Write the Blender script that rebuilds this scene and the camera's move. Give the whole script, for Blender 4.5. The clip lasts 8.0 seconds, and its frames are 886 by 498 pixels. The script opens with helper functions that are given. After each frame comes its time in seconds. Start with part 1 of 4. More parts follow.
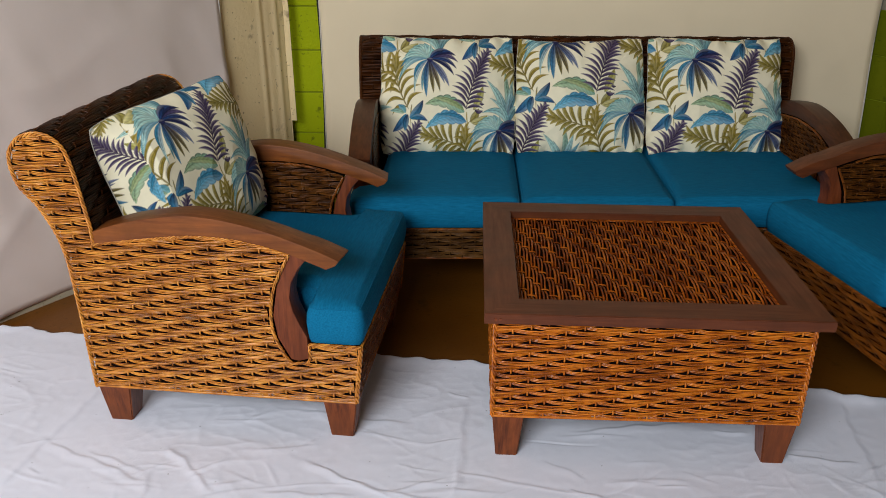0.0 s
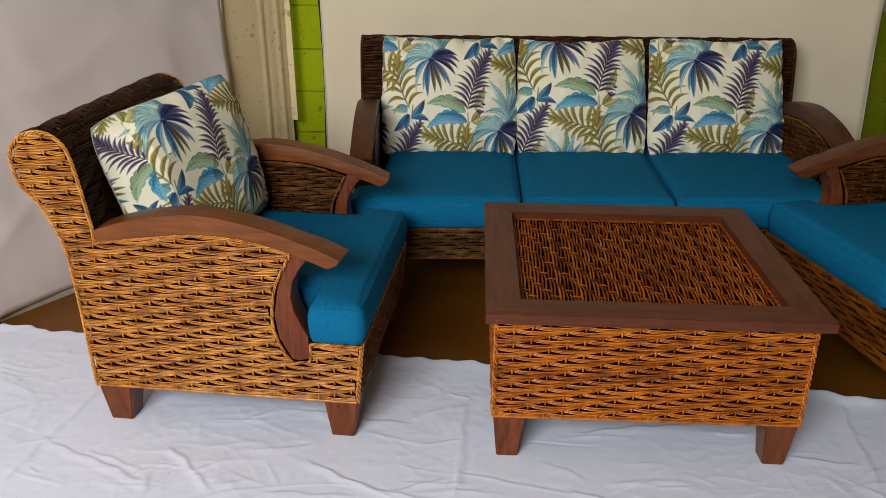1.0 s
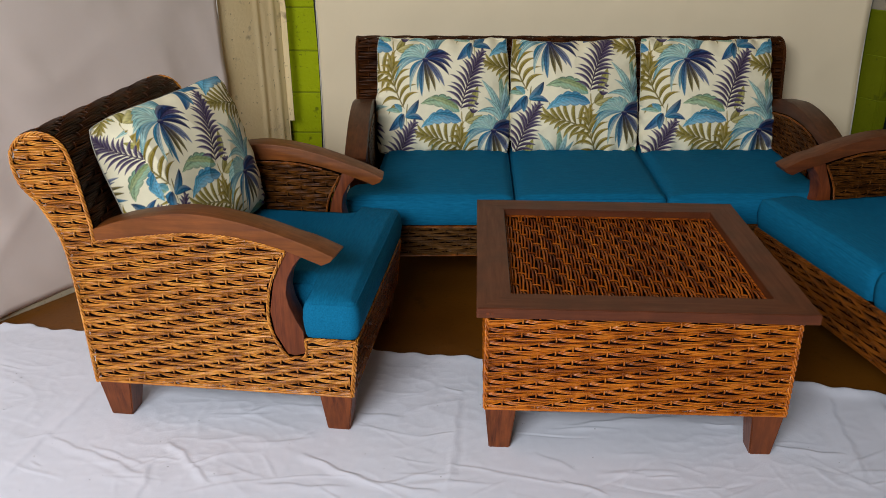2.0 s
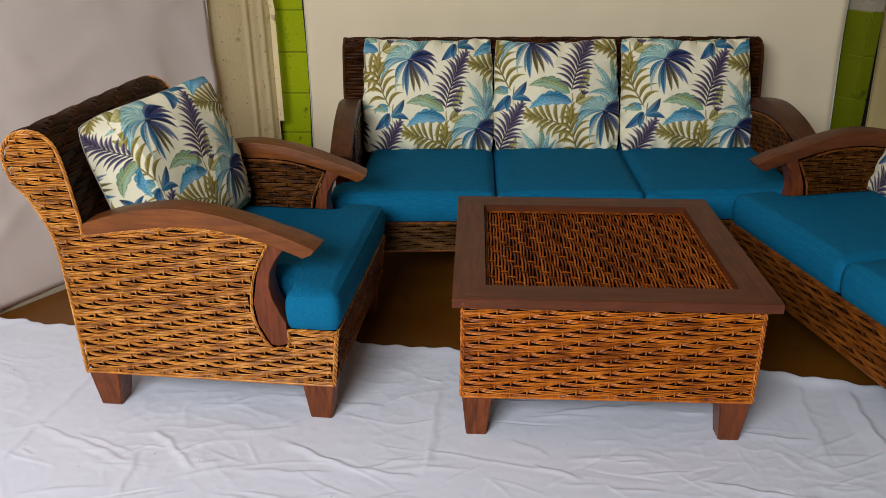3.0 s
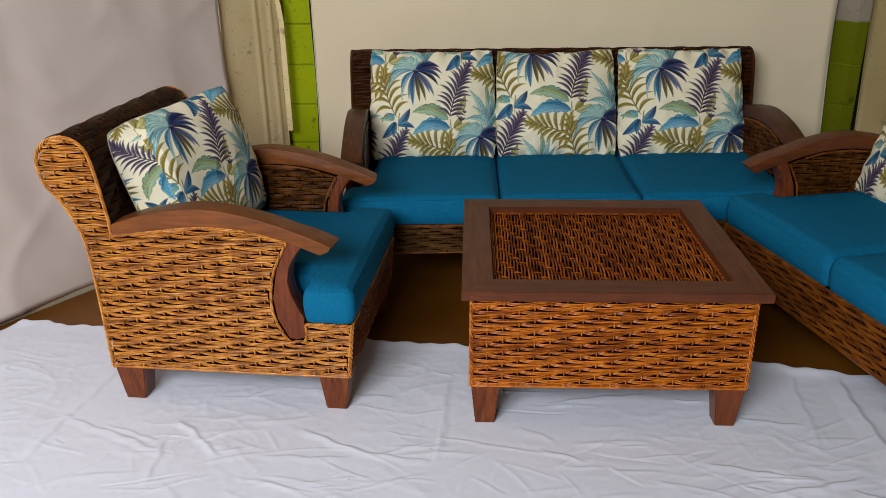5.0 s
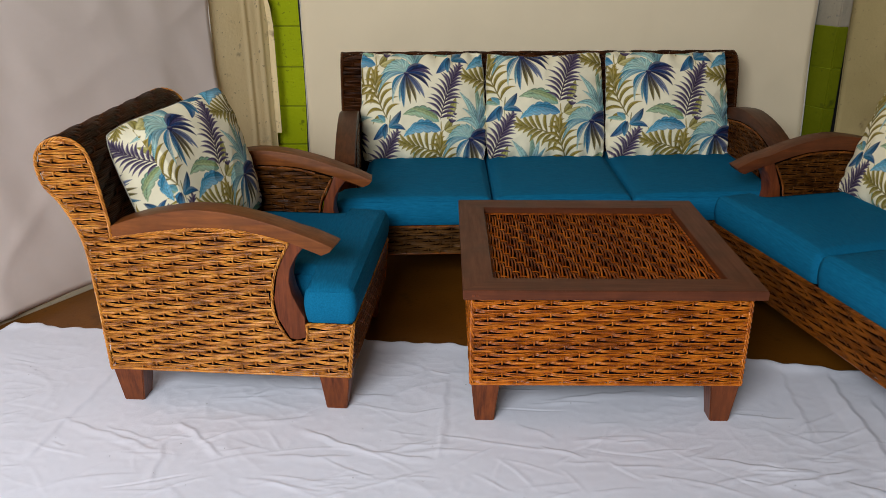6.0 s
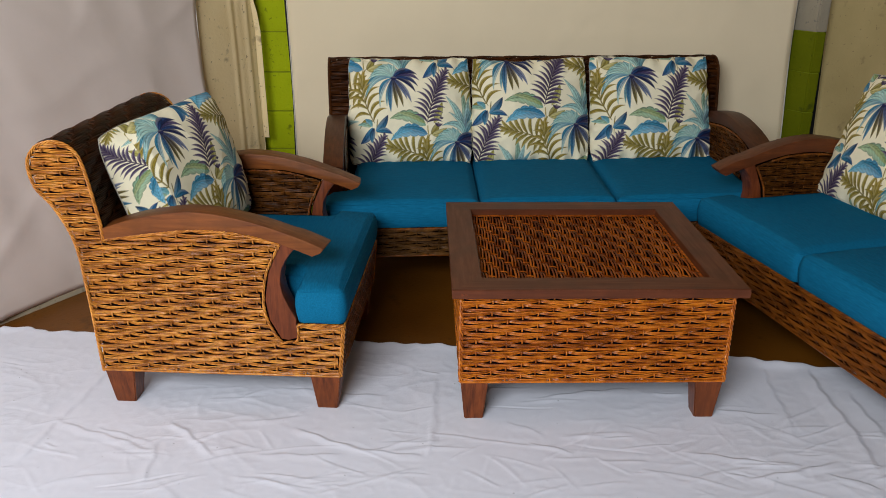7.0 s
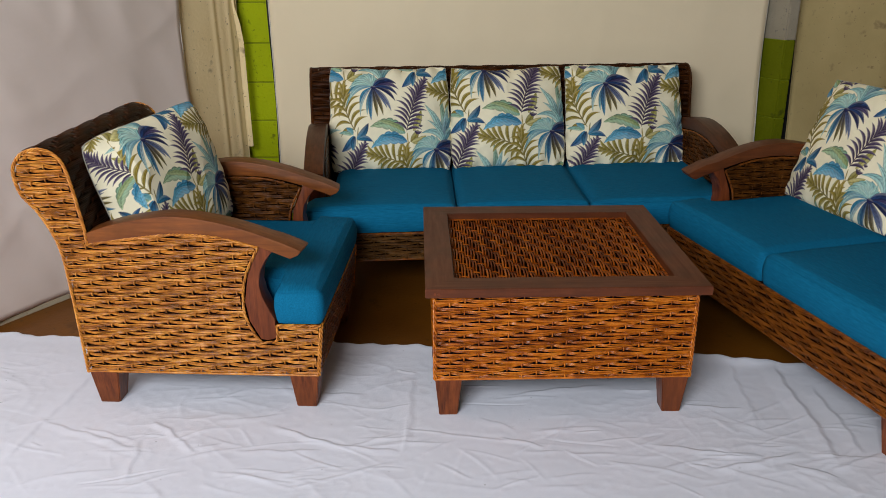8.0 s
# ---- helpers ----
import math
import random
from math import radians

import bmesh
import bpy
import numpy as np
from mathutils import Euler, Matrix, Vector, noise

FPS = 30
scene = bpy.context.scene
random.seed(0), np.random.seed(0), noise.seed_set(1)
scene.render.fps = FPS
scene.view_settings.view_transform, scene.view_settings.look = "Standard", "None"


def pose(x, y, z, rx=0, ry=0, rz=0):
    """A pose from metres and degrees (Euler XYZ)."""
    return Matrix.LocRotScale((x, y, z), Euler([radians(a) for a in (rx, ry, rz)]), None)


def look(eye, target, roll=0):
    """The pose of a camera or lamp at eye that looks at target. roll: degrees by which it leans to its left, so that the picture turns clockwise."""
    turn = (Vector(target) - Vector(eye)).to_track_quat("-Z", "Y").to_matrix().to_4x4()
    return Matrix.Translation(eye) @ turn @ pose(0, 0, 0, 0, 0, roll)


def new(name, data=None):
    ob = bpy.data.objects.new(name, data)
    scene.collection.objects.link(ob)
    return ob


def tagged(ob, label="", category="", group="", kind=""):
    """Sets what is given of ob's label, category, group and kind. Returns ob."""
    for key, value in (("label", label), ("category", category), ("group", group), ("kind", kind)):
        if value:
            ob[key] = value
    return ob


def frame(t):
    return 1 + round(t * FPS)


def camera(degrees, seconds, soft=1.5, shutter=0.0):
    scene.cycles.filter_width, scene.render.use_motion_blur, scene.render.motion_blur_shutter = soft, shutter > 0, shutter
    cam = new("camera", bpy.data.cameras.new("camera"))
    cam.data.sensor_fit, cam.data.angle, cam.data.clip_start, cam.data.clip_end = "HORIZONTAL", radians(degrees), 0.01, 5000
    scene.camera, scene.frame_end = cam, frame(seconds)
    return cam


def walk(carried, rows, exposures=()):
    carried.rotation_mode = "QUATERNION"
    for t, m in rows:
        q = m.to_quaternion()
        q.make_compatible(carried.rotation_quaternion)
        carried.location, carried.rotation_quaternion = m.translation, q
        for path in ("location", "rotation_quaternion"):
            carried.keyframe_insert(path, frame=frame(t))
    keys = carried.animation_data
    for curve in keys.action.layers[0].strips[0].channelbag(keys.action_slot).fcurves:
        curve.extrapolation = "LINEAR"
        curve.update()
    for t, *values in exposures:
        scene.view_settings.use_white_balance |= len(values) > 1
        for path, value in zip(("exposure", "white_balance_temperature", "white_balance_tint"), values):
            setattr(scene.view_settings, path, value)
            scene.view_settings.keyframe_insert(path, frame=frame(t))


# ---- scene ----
cam = camera(56.1, 8.0, soft=0.6)
PATH = [
    (0, (-0.039, 0.183, 1.463), (-0.106, 2.024, 0.686), 0.5),
    (0.5, (-0.04, 0.183, 1.463), (-0.105, 2.025, 0.686), 0.6),
    (1, (-0.043, 0.185, 1.462), (-0.11, 2.026, 0.685), 0.7),
    (1.5, (-0.039, 0.169, 1.465), (-0.107, 2.011, 0.688), 0.5),
    (3, (0.052, 0.055, 1.477), (-0.017, 1.899, 0.706), 0.1),
    (3.5, (0.075, 0.009, 1.477), (0.003, 1.858, 0.72), 0.0),
    (4, (0.081, -0.049, 1.478), (0.002, 1.805, 0.731), -0.2),
    (4.5, (0.064, -0.079, 1.479), (-0.019, 1.777, 0.738), -0.4),
    (6, (-0.058, -0.125, 1.479), (-0.059, 1.737, 0.749), 0.2),
    (6.5, (-0.07, -0.15, 1.476), (-0.054, 1.715, 0.753), 0.1),
    (7, (-0.073, -0.171, 1.478), (-0.036, 1.696, 0.762), 0.3),
    (7.5, (-0.046, -0.21, 1.482), (-0.001, 1.66, 0.774), 0.1),
    (8, (-0.013, -0.267, 1.481), (0.041, 1.609, 0.79), -0.0),
]
walk(cam, [(t, look(eye, target, roll)) for t, eye, target, roll in PATH])
# ---- light ----
world = bpy.data.worlds.new("world")
scene.world = world
world.use_nodes = True
wn = world.node_tree
sky = wn.nodes.new("ShaderNodeTexSky")
sky.sky_type, sky.sun_disc = "NISHITA", False
sky.sun_elevation, sky.sun_rotation = radians(55), radians(200)
wn.links.new(sky.outputs[0], wn.nodes["Background"].inputs[0])
wn.nodes["Background"].inputs[1].default_value = 0.02


def area(name, eye, target, sx, sy, watts, colour):
    data = bpy.data.lights.new(name, "AREA")
    data.shape, data.size, data.size_y, data.energy, data.color = "RECTANGLE", sx, sy, watts, colour
    ob = new(name, data)
    ob.matrix_world = look(eye, target)
    return ob


# the open shop front behind the camera stands for the sky's light
area("open_front_light", (-1.70, -2.05, 2.90), (-1.45, 2.6, 0.35), 2.6, 1.6, 254, (0.925, 0.965, 1.0))


# ---- materials ----
def mat(name, colour, rough=0.5, spec=0.5, metal=0.0):
    m = bpy.data.materials.new(name)
    m.use_nodes = True
    b = m.node_tree.nodes["Principled BSDF"]
    b.inputs["Base Color"].default_value = (*colour, 1)
    b.inputs["Roughness"].default_value = rough
    b.inputs["Specular IOR Level"].default_value = spec
    b.inputs["Metallic"].default_value = metal
    return m, m.node_tree, b


def noise_node(tree, scale, detail=4.0, stretch=(1, 1, 1), rough=0.55):
    co = tree.nodes.new("ShaderNodeTexCoord")
    mp = tree.nodes.new("ShaderNodeMapping")
    mp.inputs["Scale"].default_value = stretch
    nz = tree.nodes.new("ShaderNodeTexNoise")
    nz.inputs["Scale"].default_value = scale
    nz.inputs["Detail"].default_value = detail
    nz.inputs["Roughness"].default_value = rough
    tree.links.new(co.outputs["Object"], mp.inputs[0])
    tree.links.new(mp.outputs[0], nz.inputs["Vector"])
    return nz.outputs[0]


def ramp(tree, fac, stops):
    r = tree.nodes.new("ShaderNodeValToRGB")
    while len(r.color_ramp.elements) < len(stops):
        r.color_ramp.elements.new(0.5)
    for e, (p, c) in zip(r.color_ramp.elements, stops):
        e.position, e.color = p, (*c, 1)
    tree.links.new(fac, r.inputs[0])
    return r.outputs[0]


def mixc(tree, fac, a, b, mode="MIX"):
    x = tree.nodes.new("ShaderNodeMix")
    x.data_type, x.blend_type = "RGBA", mode
    for sock, v in ((x.inputs[0], fac), (x.inputs[6], a), (x.inputs[7], b)):
        if isinstance(v, (int, float)):
            sock.default_value = v
        elif isinstance(v, tuple):
            sock.default_value = (*v, 1)
        else:
            tree.links.new(v, sock)
    return x.outputs[2]


def bump(tree, b, height, strength, dist=0.01):
    n = tree.nodes.new("ShaderNodeBump")
    n.inputs["Strength"].default_value = strength
    n.inputs["Distance"].default_value = dist
    tree.links.new(height, n.inputs["Height"])
    tree.links.new(n.outputs[0], b.inputs["Normal"])


def rattan_material(name, dark, mid, light, rough=0.36, gloss=0.4):
    """Varnished cane: each rod has its tone, which drifts along it, with dark scuffs."""
    m, t, b = mat(name, mid, rough, gloss)
    b.inputs["Coat Weight"].default_value, b.inputs["Coat Roughness"].default_value = gloss * 0.4, 0.2
    geo = t.nodes.new("ShaderNodeNewGeometry")
    drift = noise_node(t, 16, 3)
    tone = t.nodes.new("ShaderNodeMath")
    tone.operation = "MULTIPLY_ADD"
    tone.inputs[1].default_value = 0.55
    t.links.new(geo.outputs["Random Per Island"], tone.inputs[0])
    t.links.new(ramp(t, drift, [(0.35, (0, 0, 0)), (0.65, (0.45, 0.45, 0.45))]), tone.inputs[2])
    c = ramp(t, tone.outputs[0], [(0.0, tuple(v * 0.55 for v in dark)), (0.25, dark), (0.55, mid), (1.0, light)])
    n = noise_node(t, 60, 3)
    c = mixc(t, ramp(t, n, [(0.50, (0, 0, 0)), (0.75, (0.55, 0.55, 0.55))]), c, tuple(v * 0.42 for v in mid))
    t.links.new(c, b.inputs["Base Color"])
    bump(t, b, noise_node(t, 260, 2), 0.25, 0.002)
    return m


def wood_material(name, dark, light, axis, rough=0.34, spec=0.28):
    m, t, b = mat(name, light, rough, spec)
    st = [22, 22, 22]
    st[axis] = 1.6
    g = noise_node(t, 3.2, 6, tuple(st), 0.65)
    big = noise_node(t, 11, 4)
    c = ramp(t, g, [(0.28, dark), (0.72, light)])
    c = mixc(t, ramp(t, big, [(0.42, (0, 0, 0)), (0.66, (0.75, 0.75, 0.75))]), c, tuple(v * 0.50 for v in light))
    t.links.new(c, b.inputs["Base Color"])
    r = ramp(t, g, [(0.2, (rough + 0.1,) * 3), (0.8, (rough - 0.04,) * 3)])
    t.links.new(r, b.inputs["Roughness"])
    bump(t, b, g, 0.12, 0.003)
    return m


def cloth_material(name, colour, stain, weave=900, relief=0.25, amount=0.35, rough=0.85, crumple=14):
    m, t, b = mat(name, colour, rough, 0.25)
    big = noise_node(t, 2.3, 6)
    c = mixc(t, ramp(t, big, [(0.45, (0, 0, 0)), (0.75, (amount,) * 3)]), colour, stain)
    if crumple > 14:
        c = mixc(t, ramp(t, noise_node(t, 60, 1), [(0.80, (0, 0, 0)), (0.82, (0.5, 0.5, 0.5))]), c, tuple(v * 0.35 for v in stain))
    t.links.new(c, b.inputs["Base Color"])
    fine = noise_node(t, weave, 2)
    mid = noise_node(t, crumple, 5)
    mid.node.noise_type = "RIDGED_MULTIFRACTAL" if crumple > 14 else "FBM"
    add = t.nodes.new("ShaderNodeMath")
    add.operation = "MULTIPLY_ADD"
    add.inputs[1].default_value = 0.15
    t.links.new(fine, add.inputs[0])
    t.links.new(mid, add.inputs[2])
    bump(t, b, add.outputs[0], relief, 0.012)
    return m


RATTAN = rattan_material("rattan", (0.29, 0.088, 0.011), (0.56, 0.198, 0.024), (0.79, 0.35, 0.055), 0.24)
RATTAN_ORANGE = rattan_material("rattan_orange", (0.29, 0.064, 0.005), (0.55, 0.143, 0.009), (0.76, 0.245, 0.020), 0.26)
# two darker copies of the cane: shade on fronts and sofas put into colour
RATTAN_RED_SHADED = rattan_material("rattan_red_shaded", (0.095, 0.024, 0.002), (0.22, 0.058, 0.005), (0.36, 0.110, 0.011), 0.30)
RATTAN_SHADE = rattan_material("rattan_brown_shaded", (0.06, 0.024, 0.006), (0.125, 0.052, 0.012), (0.20, 0.090, 0.024), 0.34, 0.12)
# cane for arm linings and backs, its colour lowered to carry their shade
RATTAN_LINING_SHADED = rattan_material("rattan_lining_shaded", (0.060, 0.018, 0.003), (0.125, 0.040, 0.006), (0.20, 0.070, 0.011), 0.3, 0.12)
RATTAN_DEEP_SHADE = rattan_material("rattan_deep_shade", (0.024, 0.007, 0.002), (0.056, 0.016, 0.0035), (0.098, 0.030, 0.006), 0.32, 0.12)
RATTAN_TOP = rattan_material("rattan_top", (0.17, 0.030, 0.003), (0.34, 0.076, 0.006), (0.48, 0.130, 0.012), 0.32, 0.12)
CORE, ct, cb = mat("stained_core", (0.008, 0.004, 0.002), 0.8, 0.05)
ct.links.new(ramp(ct, noise_node(ct, 40), [(0.3, (0.004, 0.002, 0.0012)), (0.7, (0.012, 0.005, 0.0025))]), cb.inputs["Base Color"])
WOOD_Y = wood_material("mahogany_y", (0.105, 0.026, 0.006), (0.265, 0.080, 0.015), 1, 0.42)
WOOD_TX = wood_material("table_wood_x", (0.082, 0.018, 0.005), (0.158, 0.041, 0.011), 0, 0.44, 0.32)
WOOD_TY = wood_material("table_wood_y", (0.082, 0.018, 0.005), (0.158, 0.041, 0.011), 1, 0.44, 0.32)
WOOD_Z = wood_material("mahogany_z", (0.055, 0.010, 0.004), (0.255, 0.062, 0.017), 2, 0.36)
WOOD_LEG = wood_material("dark_mahogany_z", (0.048, 0.010, 0.004), (0.27, 0.068, 0.017), 2, 0.34)
# arm wood again, darkened to stand for dimmer light on loveseat and sofa
WOOD_LOVE_SHADED = wood_material("mahogany_y_shaded_red", (0.070, 0.016, 0.005), (0.185, 0.050, 0.012), 1, 0.40)
WOOD_SOFA_SHADED = wood_material("mahogany_y_shaded", (0.045, 0.013, 0.005), (0.125, 0.036, 0.011), 1, 0.40)


def fabric_material():
    m, t, b = mat("teal_fabric", (0.004, 0.14, 0.25), 0.85, 0.08)
    co = t.nodes.new("ShaderNodeTexCoord")
    waves = []
    for d in ("X", "Y"):
        w = t.nodes.new("ShaderNodeTexWave")
        w.bands_direction = d
        w.inputs["Scale"].default_value = 190
        w.inputs["Distortion"].default_value = 2.5
        w.inputs["Detail"].default_value = 2
        t.links.new(co.outputs["Object"], w.inputs["Vector"])
        waves.append(w.outputs[1])
    mul = t.nodes.new("ShaderNodeMath")
    mul.operation = "ADD"
    t.links.new(waves[0], mul.inputs[0])
    t.links.new(waves[1], mul.inputs[1])
    slub = noise_node(t, 30, 5, (1, 7, 7))
    c = ramp(t, slub, [(0.3, (0.003, 0.112, 0.225)), (0.7, (0.006, 0.160, 0.305))])
    t.links.new(c, b.inputs["Base Color"])
    bump(t, b, mul.outputs[0], 0.25, 0.0012)
    return m


FABRIC = fabric_material()


def print_material():
    m, t, b = mat("leaf_print", (0.8, 0.75, 0.65), 0.75, 0.2)
    a = t.nodes.new("ShaderNodeAttribute")
    a.attribute_name = "print"
    n = noise_node(t, 35, 4)
    c = mixc(t, 1.0, a.outputs[0], ramp(t, n, [(0.3, (0.94, 0.94, 0.94)), (0.7, (1, 1, 1))]), "MULTIPLY")
    t.links.new(c, b.inputs["Base Color"])
    bump(t, b, noise_node(t, 600, 2), 0.2, 0.002)
    return m


PRINT = print_material()
SHEET = cloth_material("white_sheet", (0.76, 0.645, 0.58), (0.66, 0.55, 0.48), 700, 0.12)
SHEET_CREAM = cloth_material("cream_white_sheet", (0.86, 0.73, 0.51), (0.77, 0.64, 0.44), 700, 0.16)
GROUND_SHEET = cloth_material("white_ground_sheet", (0.825, 0.84, 0.935), (0.73, 0.738, 0.81), 700, 0.13, 0.45, 0.85, 20)
HEM, _, _ = mat("sheet_hem", (0.60, 0.56, 0.50), 0.9, 0.2)


def stained_material(name, base, light, spot, spot_scale=9, rough=0.85, relief=0.3, spots=0.72, spec=0.25):
    m, t, b = mat(name, base, rough, spec)
    c = ramp(t, noise_node(t, 3.0, 6), [(0.3, base), (0.72, light)])
    c = mixc(t, ramp(t, noise_node(t, spot_scale, 5), [(spots - 0.1, (0, 0, 0)), (spots, (0.85, 0.85, 0.85))]), c, spot)
    c = mixc(t, ramp(t, noise_node(t, 48, 4), [(0.64, (0, 0, 0)), (0.70, (0.7, 0.7, 0.7))]), c, spot)
    t.links.new(c, b.inputs["Base Color"])
    bump(t, b, noise_node(t, 60, 5), relief, 0.006)
    return m


PLASTER = stained_material("beige_tarpaulin", (0.83, 0.635, 0.33), (0.90, 0.72, 0.42), (0.30, 0.20, 0.11))
KHAKI = stained_material("khaki_tarpaulin", (0.47, 0.36, 0.155), (0.60, 0.465, 0.215), (0.28, 0.20, 0.095))
GREEN = stained_material("lime_paint", (0.33, 0.40, 0.003), (0.40, 0.47, 0.004), (0.13, 0.16, 0.006), 26, 0.6, 0.9, 0.71, 0.08)
GREEN_OLD = stained_material("dull_lime_paint", (0.115, 0.135, 0.002), (0.155, 0.175, 0.003), (0.06, 0.075, 0.006), 14, 0.6, 0.6, 0.70, 0.10)
GREY = stained_material("grey_concrete", (0.27, 0.235, 0.17), (0.36, 0.315, 0.23), (0.17, 0.15, 0.13), 12, 0.85, 0.6)
MORTAR = stained_material("green_mortar", (0.20, 0.24, 0.006), (0.25, 0.29, 0.008), (0.06, 0.07, 0.01), 20)
# black that stands for shadow in gaps and along the sheet's border
BLACK, _, _ = mat("shadow_black", (0.010, 0.010, 0.010), 0.8)
# wall and ceiling colours kept low to hold down bounced light
PAINT = stained_material("cream_wall_paint", (0.22, 0.17, 0.12), (0.28, 0.22, 0.16), (0.30, 0.25, 0.18))
CEIL = stained_material("dark_ceiling", (0.10, 0.07, 0.045), (0.13, 0.09, 0.06), (0.10, 0.08, 0.05))
SKIRT = stained_material("cream_skirting", (0.42, 0.36, 0.25), (0.50, 0.43, 0.31), (0.28, 0.21, 0.13))
FLOOR = stained_material("brown_floor", (0.135, 0.045, 0.004), (0.190, 0.067, 0.006), (0.08, 0.026, 0.003), 6, 0.40, 0.15)


# ---- building helpers ----
def thing(name, m, label, category, group="", kind=""):
    ob = new(name)
    ob.matrix_world = m
    return tagged(ob, label, category, group, kind)


def part(name, bm, material, parent, label="", smooth=True, kind=""):
    for e in bm.edges:
        e.smooth = e.calc_face_angle(0) < 0.55
    me = bpy.data.meshes.new(name)
    bm.to_mesh(me)
    bm.free()
    return finish(name, me, material, parent, label, smooth, kind)


def finish(name, me, material, parent, label="", smooth=True, kind=""):
    me.materials.append(material)
    if smooth:
        me.polygons.foreach_set("use_smooth", [True] * len(me.polygons))
    ob = new(name, me)
    ob.parent = parent
    return tagged(ob, label, "", "", kind)


def box_bm(x0, x1, y0, y1, z0, z1, bevel=0.004, seg=2):
    bm = bmesh.new()
    bmesh.ops.create_cube(bm, size=1, matrix=Matrix.LocRotScale(((x0 + x1) / 2, (y0 + y1) / 2, (z0 + z1) / 2), None, (x1 - x0, y1 - y0, z1 - z0)))
    if bevel:
        bmesh.ops.bevel(bm, geom=bm.edges[:], offset=bevel, segments=seg, affect="EDGES", profile=0.6)
    return bm


def prism_bm(poly, x0, x1, bevel=0.0, seg=2):
    """A side outline in (y, z), drawn out from x0 to x1."""
    bm = bmesh.new()
    a = [bm.verts.new((x0, y, z)) for y, z in poly]
    b = [bm.verts.new((x1, y, z)) for y, z in poly]
    n = len(poly)
    bm.faces.new(a)
    bm.faces.new(b[::-1])
    for i in range(n):
        bm.faces.new((a[i], b[i], b[(i + 1) % n], a[(i + 1) % n]))
    bmesh.ops.recalc_face_normals(bm, faces=bm.faces[:])
    if bevel:
        rim = [e for e in bm.edges if e.calc_face_angle(0) > 0.6]
        bmesh.ops.bevel(bm, geom=rim, offset=bevel, segments=seg, affect="EDGES", profile=0.6)
    return bm


def smooth_line(pts, step, closed=False):
    """Catmull-Rom through the points, at even steps."""
    p = np.array(pts, float)
    n = len(p)
    q = np.vstack([p[-1], p, p[0], p[1]]) if closed else np.vstack([2 * p[0] - p[1], p, 2 * p[-1] - p[-2]])
    out = []
    for i in range(n if closed else n - 1):
        a, b, c, d = q[i], q[i + 1], q[i + 2], q[i + 3]
        for t in np.linspace(0, 1, 12, endpoint=False):
            out.append(0.5 * (2 * b + (c - a) * t + (2 * a - 5 * b + 4 * c - d) * t * t + (3 * b - a - 3 * c + d) * t ** 3))
    if not closed:
        out.append(p[-1])
    out = np.array(out)
    if closed:
        out = np.vstack([out, out[0]])
    s = np.r_[0, np.cumsum(np.linalg.norm(np.diff(out, axis=0), axis=1))]
    k = max(2, int(round(s[-1] / step)))
    w = np.linspace(0, s[-1], k + 1)
    return np.stack([np.interp(w, s, out[:, j]) for j in range(out.shape[1])], 1)


class Rods:
    """Gathers many thin round rods into one mesh."""

    def __init__(self, sides=4):
        self.v, self.f, self.n, self.sides = [], [], 0, sides

    def add(self, pts, side, normal, r):
        pts = np.asarray(pts, float)
        k, m = len(pts), self.sides
        if k < 2:
            return
        ang = np.arange(m) * 2 * np.pi / m
        r = np.broadcast_to(np.asarray(r, float), (k,))
        ring = pts[:, None] + r[:, None, None] * (np.cos(ang)[None, :, None] * side[:, None] + np.sin(ang)[None, :, None] * normal[:, None])
        self.v.append(ring.reshape(-1, 3))
        i = np.arange(k - 1)[:, None] * m
        j = np.arange(m)[None]
        j2 = (j + 1) % m
        quad = np.stack([i + j, i + j2, i + m + j2, i + m + j], -1).reshape(-1, 4) + self.n
        self.f.append(quad)
        self.n += k * m

    def curve(self, pts, r):
        """A rod along any line."""
        pts = np.asarray(pts, float)
        t = np.gradient(pts, axis=0)
        t /= np.linalg.norm(t, axis=1)[:, None] + 1e-12
        ref = np.tile([0.13, 0.21, 0.97], (len(pts), 1))
        s = np.cross(t, ref)
        bad = np.linalg.norm(s, axis=1) < 0.15
        s[bad] = np.cross(t[bad], [1, 0.1, 0])
        s /= np.linalg.norm(s, axis=1)[:, None]
        self.add(pts, s, np.cross(t, s), r)

    def mesh(self, name):
        v, f = np.vstack(self.v), np.vstack(self.f)
        me = bpy.data.meshes.new(name)
        me.vertices.add(len(v))
        me.vertices.foreach_set("co", v.ravel())
        me.loops.add(f.size)
        me.loops.foreach_set("vertex_index", f.ravel().astype(np.int32))
        me.polygons.add(len(f))
        me.polygons.foreach_set("loop_start", np.arange(0, f.size, 4, dtype=np.int32))
        me.update(calc_edges=True)
        me.validate()
        return me


PITCH, STAKE = 0.0134, 0.047


